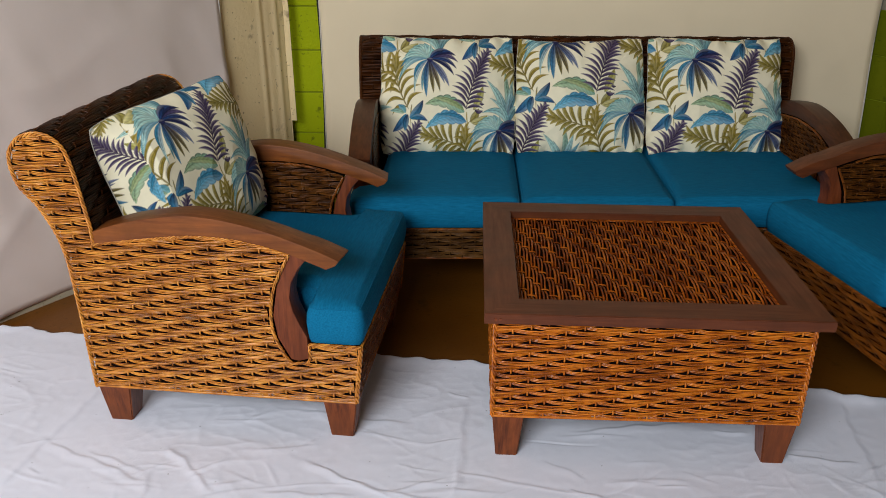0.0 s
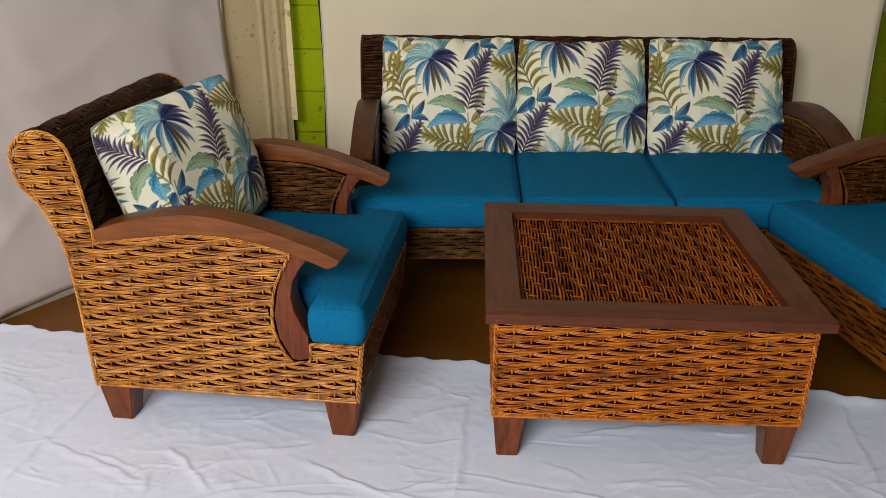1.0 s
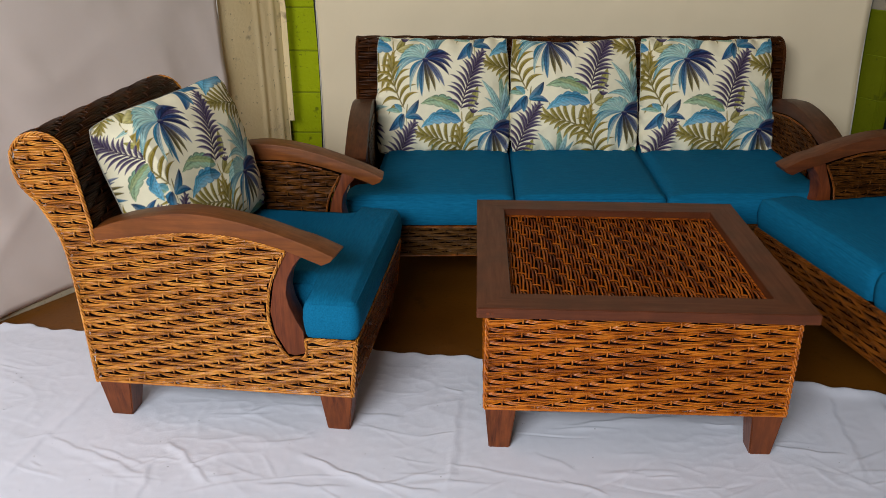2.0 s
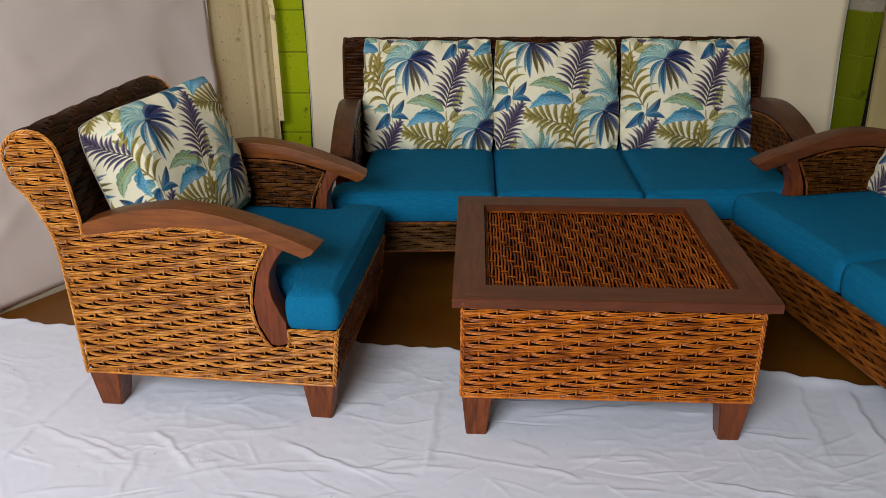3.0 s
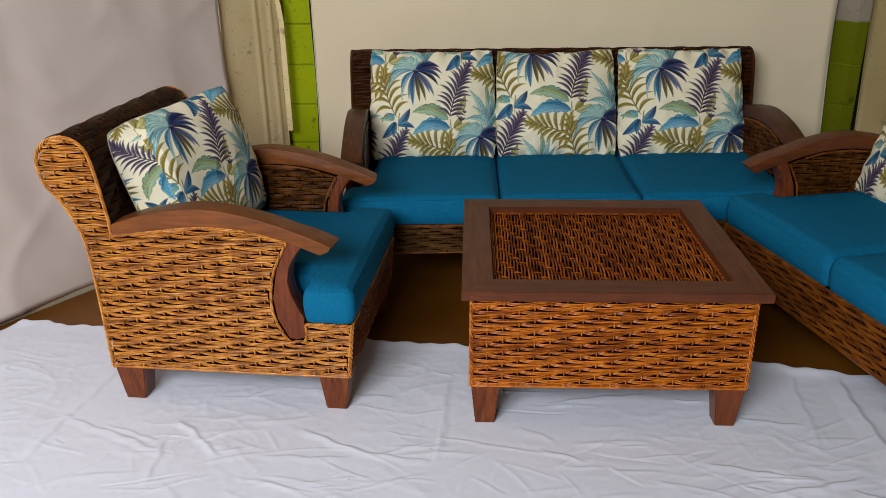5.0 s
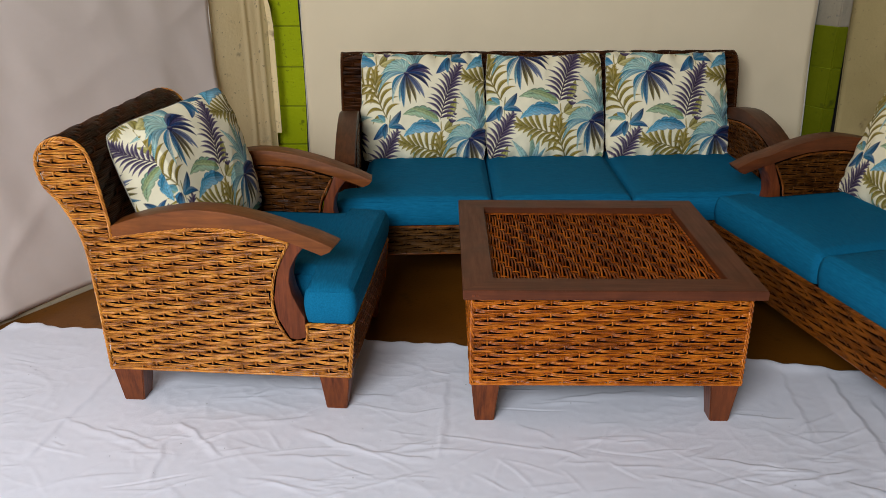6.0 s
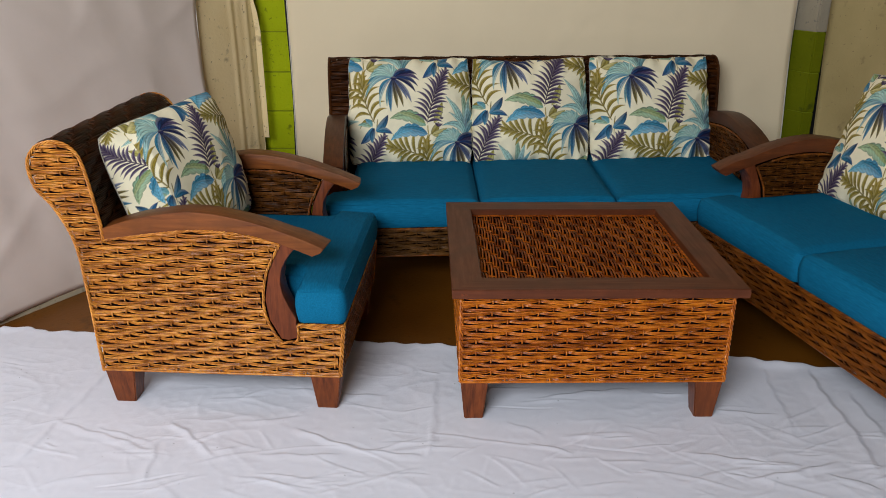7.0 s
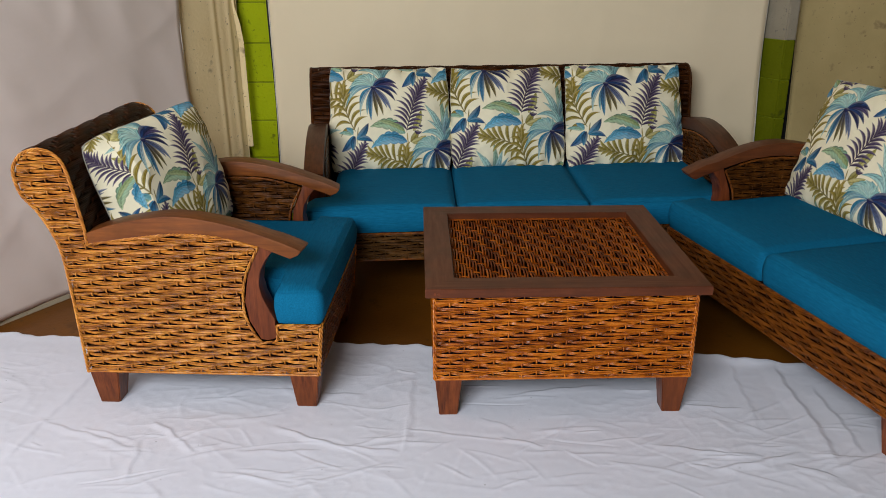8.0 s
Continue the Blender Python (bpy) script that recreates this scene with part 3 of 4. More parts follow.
    Z = np.maximum(Z, 0.0005) + lift
    Z[:, :] = np.minimum(Z, 0.03)
    n, m = X.shape
    v = np.stack([X, Y, Z], -1).reshape(-1, 3)
    i = (np.arange(n - 1)[:, None] * m + np.arange(m - 1)[None]).ravel()
    f = np.stack([i, i + 1, i + m + 1, i + m], 1)
    me = bpy.data.meshes.new("ground_cloth")
    me.from_pydata(v.tolist(), [], f.tolist())
    ob = finish("ground_cloth", me, GROUND_SHEET, None)
    so = ob.modifiers.new("thickness", "SOLIDIFY")
    so.thickness, so.offset = 0.0015, -1
    return tagged(ob, "crumpled white cotton cloth spread over the floor", "cloth")


ground_cloth()


# ---- furniture ----
def leg_bm(x, y, h, top, foot, z0=0.004):
    """A square leg that narrows to its foot, with eased corners."""
    bm = bmesh.new()
    a = [bm.verts.new((x + sx * foot / 2, y + sy * foot / 2, z0)) for sx, sy in ((-1, -1), (1, -1), (1, 1), (-1, 1))]
    b = [bm.verts.new((x + sx * top / 2, y + sy * top / 2, h)) for sx, sy in ((-1, -1), (1, -1), (1, 1), (-1, 1))]
    bm.faces.new(a[::-1])
    bm.faces.new(b)
    for i in range(4):
        bm.faces.new((a[i], a[(i + 1) % 4], b[(i + 1) % 4], b[i]))
    bmesh.ops.bevel(bm, geom=bm.edges[:], offset=0.003, segments=2, affect="EDGES")
    return bm


def coffee_table():
    W, D = 0.900, 0.860
    ob = thing("coffee_table", pose(0, 2.10, 0), "square woven rattan coffee table with a mahogany framed top", "table")
    x0, x1, y0, y1, zb, zt = 0.030, 0.864, 0.026, 0.834, 0.147, 0.445
    part("body_core", box_bm(x0 + 0.009, x1 - 0.009, y0 + 0.009, y1 - 0.009, zb + 0.001, 0.436, 0), CORE, ob, "dark stained core", False)
    w, d, h = x1 - x0, y1 - y0, zt - zb
    weave(ob, "woven_panel", flat_place((x0, y0, zb), (1, 0, 0), (0, 0, 1), (0, -1, 0)), w, h, RATTAN_ORANGE, seed=3)
    weave(ob, "woven_panel", flat_place((x1, y1, zb), (-1, 0, 0), (0, 0, 1), (0, 1, 0)), w, h, RATTAN_ORANGE, seed=4, fine=3)
    weave(ob, "woven_panel", flat_place((x0, y1, zb), (0, -1, 0), (0, 0, 1), (-1, 0, 0)), d, h, RATTAN_ORANGE, seed=5)
    weave(ob, "woven_panel", flat_place((x1, y0, zb), (0, 1, 0), (0, 0, 1), (1, 0, 0)), d, h, RATTAN_ORANGE, seed=6)
    for x, y in ((x0, y0), (x1, y0), (x1, y1), (x0, y1)):
        braid(ob, "corner_braid", [(x, y, zb), (x, y, zb + h / 2), (x, y, zt)], RATTAN_ORANGE, 0.0042, 19, normal=(0.7, -0.7, 0))
    for p, q in (((x0, y0), (x1, y0)), ((x1, y0), (x1, y1)), ((x1, y1), (x0, y1)), ((x0, y1), (x0, y0))):
        r = Rods(6)
        r.curve(np.linspace((*p, zb), (*q, zb), 12), 0.0042)
        finish("bottom_rod", r.mesh("bottom_rod"), RATTAN_ORANGE, ob)
    # the framed top: four mitred boards round a sunk woven panel
    zt2, zb2, f = 0.476, 0.4455, 0.094
    outer = [(0, 0), (W, 0), (W, D), (0, D)]
    inner = [(f, f), (W - f - 0.002, f), (W - f - 0.002, D - f - 0.002), (f, D - f - 0.002)]
    for k in range(4):
        quad = [outer[k], outer[(k + 1) % 4], inner[(k + 1) % 4], inner[k]]
        bm = bmesh.new()
        a = [bm.verts.new((x, y, zb2)) for x, y in quad]
        b = [bm.verts.new((x, y, zt2)) for x, y in quad]
        bm.faces.new(a[::-1])
        bm.faces.new(b)
        for i in range(4):
            bm.faces.new((a[i], a[(i + 1) % 4], b[(i + 1) % 4], b[i]))
        bmesh.ops.bevel(bm, geom=[e for e in bm.edges if abs(e.verts[0].co.z - e.verts[1].co.z) < 0.001 and min(abs(e.verts[0].co.x - e.verts[1].co.x), abs(e.verts[0].co.y - e.verts[1].co.y)) < 0.01], offset=0.0022, segments=2, affect="EDGES")
        board = part("frame_board", bm, WOOD_TX if k % 2 == 0 else WOOD_TY, ob, "", False)
        front_board = board if k == 0 else front_board
    part("panel_core", box_bm(f - 0.02, W - f + 0.02, f - 0.02, D - f + 0.02, 0.4365, 0.4385, 0), CORE, ob, "", False)
    fx0, fx1, fy0, fy1 = f + 0.004, W - f - 0.006, f + 0.004, D - f - 0.006
    weave(ob, "woven_top", flat_place((fx1, fy0, 0.4475), (0, 1, 0), (-1, 0, 0), (0, 0, 1)), fy1 - fy0, fx1 - fx0, RATTAN_TOP, label="sunk woven rattan top panel", seed=8, pitch=0.0205, stake=0.039, rod=0.0035, fine=5, sag=0.0016, nub=0.40, dive=0.0130, bundle=((0.74, 0.0, 1.0), (-0.74, 0.0006, 0.95)))
    zz = 0.4515
    braid(ob, "edge_braid", [(fx0, fy1, zz), ((fx0 + fx1) / 2, fy1, zz), (fx1, fy1, zz)], RATTAN_TOP, 0.0024, 34, normal=(0, 0, 1))
    braid(ob, "edge_braid", [(fx0, fy0, zz), (fx0, (fy0 + fy1) / 2, zz), (fx0, fy1, zz)], RATTAN_TOP, 0.0024, 34, normal=(0, 0, 1))
    braid(ob, "edge_braid", [(fx1, fy0, zz), (fx1, (fy0 + fy1) / 2, zz), (fx1, fy1, zz)], RATTAN_TOP, 0.0024, 34, normal=(0, 0, 1))
    braid(ob, "edge_braid", [(fx0, fy0, zz), ((fx0 + fx1) / 2, fy0, zz), (fx1, fy0, zz)], RATTAN_TOP, 0.0024, 34, normal=(0, 0, 1))
    for x in (x0 + 0.044, x1 - 0.044):
        for y in (y0 + 0.044, y1 - 0.044):
            part("leg", leg_bm(x, y, zb, 0.088, 0.060), WOOD_LEG, ob, "tapered mahogany leg")
    # filled peg holes in the front board
    for x in (0.030, 0.042):
        bm = bmesh.new()
        bmesh.ops.create_cone(bm, segments=14, radius1=0.0042, radius2=0.0038, depth=0.002, cap_ends=True, matrix=pose(x, -0.0006, 0.459, 90))
        part("peg", bm, WOOD_Z, front_board)
    return ob


coffee_table()


def wicker_side(dd):
    """The side outline, front to back, anticlockwise from below: (y, z). dd makes it deeper behind the arm's post."""
    arm = [(0.171, 0.583), (0.24, 0.603), (0.31, 0.617), (0.39, 0.6225), (0.465, 0.621), (0.593, 0.604), (0.716, 0.585)]
    back_in = [(0.716, 0.628), (0.722, 0.675), (0.735, 0.765)]
    roll = [(0.747, 0.839), (0.763, 0.874), (0.795, 0.898), (0.835, 0.903), (0.878, 0.888), (0.907, 0.852), (0.912, 0.812), (0.897, 0.757)]
    back_out = [(0.851, 0.685), (0.806, 0.580), (0.791, 0.436), (0.777, 0.130)]
    front = [(-0.017, 0.315), (0.128, 0.315), (0.131, 0.263), (0.160, 0.254), (0.187, 0.258), (0.223, 0.328), (0.232, 0.398), (0.216, 0.490)]
    mv = lambda pts: [(y + dd * min(max((y - 0.25) / 0.4, 0), 1), z) for y, z in pts]
    return front, mv(arm), mv(back_in), mv(roll), mv(back_out)


def seat_cushion(parent_m, x0, x1, depth, wing_l, wing_r, label, group, z0=0.319, z1=0.436, crown=0.022, skew=0.0):
    """A boxed seat cushion; a wing runs out in front of an arm."""
    f, nd = -0.022, 0.131
    pts = []
    lx, rx = (x0 - float(wing_l)), (x1 + float(wing_r))
    pts += [(lx, f), (rx, f)]
    if wing_r > 0:
        pts += [(rx, nd), (x1, nd)]
    pts += [(x1, depth), (x0, depth)]
    if wing_l > 0:
        pts += [(x0, nd), (lx, nd)]
    # round the corners of the outline
    out = []
    n = len(pts)
    for i in range(n):
        p, a, b = np.array(pts[i]), np.array(pts[i - 1]), np.array(pts[(i + 1) % n])
        r = 0.022
        pa, pb = p + (a - p) / np.linalg.norm(a - p) * r, p + (b - p) / np.linalg.norm(b - p) * r
        for t in (0, 0.25, 0.5, 0.75, 1):
            out.append((1 - t) ** 2 * pa + 2 * t * (1 - t) * p + t * t * pb)
    out = np.array(out)
    # even points along it
    closed = np.vstack([out, out[0]])
    s = np.r_[0, np.cumsum(np.linalg.norm(np.diff(closed, axis=0), axis=1))]
    k = int(s[-1] / 0.018)
    w = np.linspace(0, s[-1], k, endpoint=False)
    ring = np.stack([np.interp(w, s, closed[:, 0]), np.interp(w, s, closed[:, 1])], 1)
    c = np.array([(x0 + x1) / 2, 0.135])
    bm = bmesh.new()

    def height(p):
        u = (p[0] - (lx + rx) / 2) / ((rx - lx) / 2)
        v = (p[1] - (f + depth) / 2) / ((depth - f) / 2)
        return crown * max(0, 1 - u ** 4) ** 0.6 * max(0, 1 - v ** 4) ** 0.6

    rings = []
    inner = offset_poly(ring, 0.017)
    spec = [(0.93, z0 + 0.001, offset_poly(ring, 0.012)), (1, z0 + 0.001, offset_poly(ring, 0.012)), (1, z0 + 0.005, offset_poly(ring, 0.004)), (1, z0 + 0.014, offset_poly(ring, -0.001)),
            (1, z0 + 0.035, offset_poly(ring, -0.005)), (1, (z0 + z1) / 2, offset_poly(ring, -0.007)), (1, z1 - 0.034, offset_poly(ring, -0.005)), (1, z1 - 0.020, offset_poly(ring, -0.001)),
            (1, z1 - 0.010, offset_poly(ring, 0.003)), (1, z1 - 0.003, offset_poly(ring, 0.009)), (1, z1 + 0.001, inner)]
    for sc, z, base in spec:
        rings.append([bm.verts.new((*(c + (p - c) * sc), z)) for p in base])
    for sc in (0.965, 0.91, 0.84, 0.74, 0.62, 0.48, 0.33, 0.18, 0.06):
        row = []
        for p in inner:
            q = c + (p - c) * sc
            wr = 0.0016 * noise.noise(Vector((q[0] * 9, q[1] * 9, x0 * 7)))
            row.append(bm.verts.new((*q, z1 + height(q) + wr)))
        rings.append(row)
    for a, b in zip(rings, rings[1:]):
        for i in range(k):
            bm.faces.new((a[i], a[(i + 1) % k], b[(i + 1) % k], b[i]))
    bm.faces.new(rings[-1])
    bm.faces.new(rings[0][::-1])
    for v in bm.verts:
        v.co.x += skew * v.co.y / depth
    ob = thing("seat_cushion", parent_m, label, "cushion", group)
    cover = part("cover", bm, FABRIC, ob)
    for z, d in ((z1 - 0.0075, 0.0045), (z0 + 0.005, 0.004)):
        edge = offset_poly(ring, d)
        edge[:, 0] += skew * edge[:, 1] / depth
        r = Rods(5)
        r.curve(np.vstack([np.c_[edge, np.full(k, z)], [[*edge[0], z]]]), 0.0015)
        finish("piping", r.mesh("piping"), FABRIC, cover)
    return ob


def seating(name, m, W, dd, base_z, label, category, lift=0.0, tip=0.0):
    """An armchair or sofa: origin at its front corner, x across, y to the back."""
    ob = thing(name, m, label, category)
    front, arm, back_in, roll, back_out = wicker_side(dd)
    roll = [(y, z + lift) for y, z in roll]
    poly = [(0.0, base_z)] + front + arm + back_in + roll + [p for p in back_out[:-1]] + [(back_out[-1][0], base_z)]
    T = 0.078
    test = inside_poly(poly)
    D = back_out[-1][0]
    # dark cores under the weave
    core = offset_poly(poly, 0.010)
    core[:, 1] = np.where(core[:, 1] < base_z + 0.02, base_z + 0.002, core[:, 1])
    for a, b in ((0.010, T - 0.010), (W - T + 0.010, W - 0.010)):
        part("side_core", prism_bm(core.tolist(), a, b), CORE, ob, "", False)
    bin_line = [(0.655 + dd, 0.33), (0.69 + dd, 0.50)] + back_in[1:] + roll
    bpoly = bin_line + back_out[:-1] + [(D, base_z + 0.01), (0.655 + dd, base_z + 0.01)]
    part("back_core", prism_bm(offset_poly(bpoly, 0.010).tolist(), T - 0.010, W - T + 0.010), CORE, ob, "", False)
    part("seat_deck", box_bm(T - 0.012, W - T + 0.012, 0.010, 0.66 + dd, base_z + 0.002, 0.318, 0), CORE, ob, "", False)
    # woven skins
    ylen = 0.96 + dd
    # trim and sofa skins take the cane tone with shade painted in
    trim = RATTAN_RED_SHADED
    skin = RATTAN if name == "armchair" else RATTAN_RED_SHADED
    reach = -0.03
    weave(ob, "woven_side", flat_place((0, reach, base_z), (0, 1, 0), (0, 0, 1), (-1, 0, 0)), ylen, 0.912 - base_z, skin, lambda u, v: test(u + reach, v + base_z), seed=11, slant=-1)
    weave(ob, "woven_side", flat_place((W, reach, base_z), (0, 1, 0), (0, 0, 1), (1, 0, 0)), ylen, 0.912 - base_z, skin, lambda u, v: test(u + reach, v + base_z), seed=12, fine=3)
    inner_poly = [(0.20, 0.33), (0.70 + dd, 0.33), (0.72 + dd, 0.60)] + arm[::-1][1:] + [(0.216, 0.490), (0.232, 0.398)]
    itest = inside_poly(inner_poly)
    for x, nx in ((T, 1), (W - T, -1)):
        # the lining's shade under the arm is in its colour
        weave(ob, "woven_arm_lining", flat_place((x, 0.18, 0.32), (0, 1, 0), (0, 0, 1), (nx, 0, 0)), 0.56 + dd, 0.31, RATTAN_LINING_SHADED, lambda u, v: itest(u + 0.18, v + 0.32), seed=13, slant=1)
        braid(ob, "edge_braid", [(x + 0.002 * nx, y, z - 0.005) for y, z in arm[1:-1]], trim, 0.0027)
        braid(ob, "edge_braid", [(x + 0.002 * nx, 0.178, 0.578), (x + 0.002 * nx, 0.221, 0.490), (x + 0.002 * nx, 0.236, 0.40)], trim, 0.0027)
    # fronts are darkened by colour for the shade they stand in
    weave(ob, "woven_front", lambda u, v: _front(u, v, base_z), W, 0.315 - base_z, {"armchair": RATTAN_RED_SHADED, "sofa": RATTAN_SHADE}.get(name, RATTAN_RED_SHADED), seed=14, slant=1 if name == "armchair" else -1, pitch=0.0160 if name == "loveseat" else PITCH, rod=0.0023 if name == "loveseat" else 0.0019)
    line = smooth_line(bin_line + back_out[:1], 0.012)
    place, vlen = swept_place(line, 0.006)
    # inner back: shade painted in as very dark cane
    weave(ob, "woven_back", place, W - 0.012, vlen, RATTAN_DEEP_SHADE, seed=15, pitch=0.0185, stake=0.046, rod=0.0030, slant=1)
    rear = smooth_line([back_out[0], back_out[1], back_out[2], (D, base_z)], 0.02)
    rp, rl = swept_place(rear, 0.006)
    weave(ob, "woven_rear", rp, W - 0.012, rl, RATTAN, seed=16, fine=3, pitch=0.026, rod=0.0042, stake=0.07)
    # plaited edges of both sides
    edge = RATTAN if name == "armchair" else RATTAN_RED_SHADED
    for x in (-0.001, W + 0.001):
        P = lambda pts: [(x, y, z) for y, z in pts]
        braid(ob, "edge_braid", P(arm), edge, 0.0029)
        braid(ob, "edge_braid", P([arm[-1], back_in[0], back_in[1], back_in[2]] + roll + back_out), RATTAN if name == "armchair" else RATTAN_DEEP_SHADE, 0.0036 if name == "armchair" else 0.0046, 23)
        braid(ob, "edge_braid", P([arm[0], front[7], front[6], front[5], front[4], front[3], front[2], front[1]]), edge, 0.0029)
        braid(ob, "edge_braid", P([front[1], (0.06, 0.316), front[0]]), edge, 0.0032)
        braid(ob, "corner_braid", P([(-0.017, 0.315), (-0.008, 0.22), (0.0, base_z)]), edge, 0.0044, 19, normal=(0.7 if x > 0.1 else -0.7, -0.7, 0))
        r = Rods(6)
        r.curve(np.linspace((x, 0, base_z), (x, D, base_z), 16), 0.0045)
        finish("bottom_rod", r.mesh("bottom_rod"), edge, ob)
    braid(ob, "edge_braid", [(0, -0.017, 0.315), (W / 2, -0.017, 0.315), (W, -0.017, 0.315)], edge, 0.0032, normal=(0, -0.7, 0.7))
    r = Rods(6)
    r.curve(np.linspace((0, 0, base_z), (W, 0, base_z), 16), 0.0045)
    finish("bottom_rod", r.mesh("bottom_rod"), edge, ob)
    # mahogany arms and their curved posts
    top = [(0.718, 0.622), (0.66, 0.643), (0.59, 0.662), (0.47, 0.681), (0.40, 0.680), (0.335, 0.672), (0.26, 0.656), (0.186, 0.634), (0.096, 0.601), (0.034, 0.574)]
    mv = lambda pts: [(y + dd * min(max((y - 0.25) / 0.4, 0), 1), z) for y, z in pts]
    under = [(0.046, 0.558), (0.071, 0.547), (0.105, 0.561), (0.171, 0.587)] + [(y, z + 0.003) for y, z in wicker_side(0)[1][1:]]
    outline = smooth_line(mv(top), 0.03).tolist() + mv(under)
    post = [(0.121, 0.575), (0.150, 0.540), (0.170, 0.500), (0.177, 0.455), (0.170, 0.415), (0.152, 0.372), (0.134, 0.336), (0.133, 0.268), (0.162, 0.259), (0.184, 0.263), (0.218, 0.330), (0.227, 0.398), (0.211, 0.488), (0.168, 0.592)]
    for x0, x1, inn in ((-0.003, 0.080, 1), (W - 0.080, W + 0.003, -1)):
        bm = prism_bm(outline, x0, x1, 0.0035)
        for v in bm.verts:
            if v.co.y < 0.12:
                v.co.y -= tip
                if (v.co.x - (x0 + x1) / 2) * inn > 0:
                    v.co.y -= 0.010
        # sofa and loveseat arms get wood with the shade in its colour
        part("arm", bm, {"sofa": WOOD_SOFA_SHADED, "loveseat": WOOD_LOVE_SHADED}.get(name, WOOD_Y), ob, "arched mahogany arm")
        part("arm_post", prism_bm(post, x0 + 0.004, x1 - 0.004, 0.004), WOOD_Z, ob, "curved mahogany post")
    for x in (0.050, W - 0.050):
        for y in (0.050, D - 0.050):
            part("leg", leg_bm(x, y, base_z, 0.098, 0.066), WOOD_LEG, ob, "tapered mahogany leg")
    return ob


def _front(u, v, base_z):
    k = v / (0.315 - base_z)
    p = np.stack([u, -0.017 * k, base_z + v], 1)
    return p, np.tile([0.0, -1.0, 0.0], (len(u), 1)), np.tile([0.0, 0.0, 1.0], (len(u), 1))


# ---- printed pillows ----
CREAM = (0.95, 0.87, 0.63)
NAVY, BLUE, TEAL, AQUA = (0.009, 0.016, 0.060), (0.018, 0.062, 0.19), (0.028, 0.19, 0.29), (0.20, 0.44, 0.42)
PURPLE, LILAC, OLIVE, MOSS, SAGE = (0.036, 0.018, 0.058), (0.11, 0.08, 0.16), (0.38, 0.275, 0.042), (0.19, 0.145, 0.018), (0.31, 0.44, 0.27)


class Painter:
    """Paints leaves on cloth. Print units: x right, y down, about 1200 to a metre; the print repeats with a half drop."""

    DROP = (368.0, 352.0)

    def __init__(self, X, Y, seed=3):
        self.X, self.Y = X, Y
        self.c = np.empty((*X.shape, 3))
        self.c[:] = CREAM
        self.rng = random.Random(seed)
        self.box = (X.min(), X.max(), Y.min(), Y.max())

    def blade(self, x0, y0, x1, y1, bow, wd, c0, c1, sharp=0.85, rib=0.3, lobes=0, veins=0.12):
        """A leaf from its foot to its tip; bow pushes its middle to the right of that line."""
        ln = math.hypot(x1 - x0, y1 - y0)
        r = ln * 0.5 + wd + abs(bow)
        a, b, c, d = self.box
        for i in range(-4, 5):
            for j in range(-4, 5):
                ox, oy = (i + j) * self.DROP[0], (i - j) * self.DROP[1]
                mx, my = (x0 + x1) / 2 + ox, (y0 + y1) / 2 + oy
                if a - r < mx < b + r and c - r < my < d + r:
                    self._blade(x0 + ox, y0 + oy, x1 + ox, y1 + oy, ln, r, bow, wd, c0, c1, sharp, rib, lobes, veins)

    def _blade(self, x0, y0, x1, y1, ln, r, bow, wd, c0, c1, sharp, rib, lobes, veins):
        m = (np.abs(self.X - (x0 + x1) / 2) < r) & (np.abs(self.Y - (y0 + y1) / 2) < r)
        if not m.any():
            return
        ex, ey = (x1 - x0) / ln, (y1 - y0) / ln
        dx, dy = self.X[m] - x0, self.Y[m] - y0
        s = (dx * ex + dy * ey) / ln
        t = dy * ex - dx * ey - 4 * bow * s * (1 - s)
        sc = np.clip(s, 0, 1)
        half = wd * 0.78 * np.sin(np.pi * sc ** sharp) ** 0.8 + 1e-6
        if lobes:
            half = half * (0.72 + 0.28 * np.abs(np.sin(s * lobes + 0.6 * np.sign(t))) ** 0.5)
        al = np.clip((half - np.abs(t)) / 3.2 + 0.5, 0, 1) * (s > 0) * (s < 1)
        q = np.clip(t / half, -1, 1)
        col = np.array(c0)[None] * (1 - sc[:, None]) + np.array(c1)[None] * sc[:, None]
        # a washed half, a deep half, and strokes along the leaf
        streak = np.sin(q * 7.0 + 2.5 * sc + x0 * 0.37) * 0.16 + veins * np.sin(s * ln * 0.28 + np.abs(t) * 0.35)
        col = col * (1.05 + streak - 0.22 * q)[:, None]
        wash = 0.22 * np.clip((-q - 0.05) / 0.6, 0, 1) * (1 - 0.5 * np.abs(2 * sc - 1))
        col = col * (1 - wash[:, None]) + np.array(CREAM)[None] * wash[:, None] * 0.75
        col = col * (1 - 0.38 * np.clip((np.abs(q) - 0.74) / 0.26, 0, 1))[:, None]
        col = col * (1 - (np.clip(1 - np.abs(t) / 2.2, 0, 1) * rib)[:, None])
        self.c[m] = self.c[m] * (1 - al[:, None]) + np.clip(col, 0, 1) * al[:, None]

    def frond(self, x0, y0, x1, y1, bow, n, left, right, wd, c0, c1, open_deg=62, close_deg=26, curl=0.10, taper=0.45):
        """A feathered leaf; left and right are the lengths of its leaflets."""
        ln = math.hypot(x1 - x0, y1 - y0)
        base = math.atan2(y1 - y0, x1 - x0)
        for k in range(n):
            s = (k + 0.4) / n
            o = 4 * bow * s * (1 - s)
            px = x0 + (x1 - x0) * s - o * (y1 - y0) / ln
            py = y0 + (y1 - y0) * s + o * (x1 - x0) / ln
            turn = math.atan(4 * bow * (1 - 2 * s) / ln)
            size = (0.72 + 0.42 * math.sin(math.pi * min(1, s + 0.08))) * (1 - taper * s)
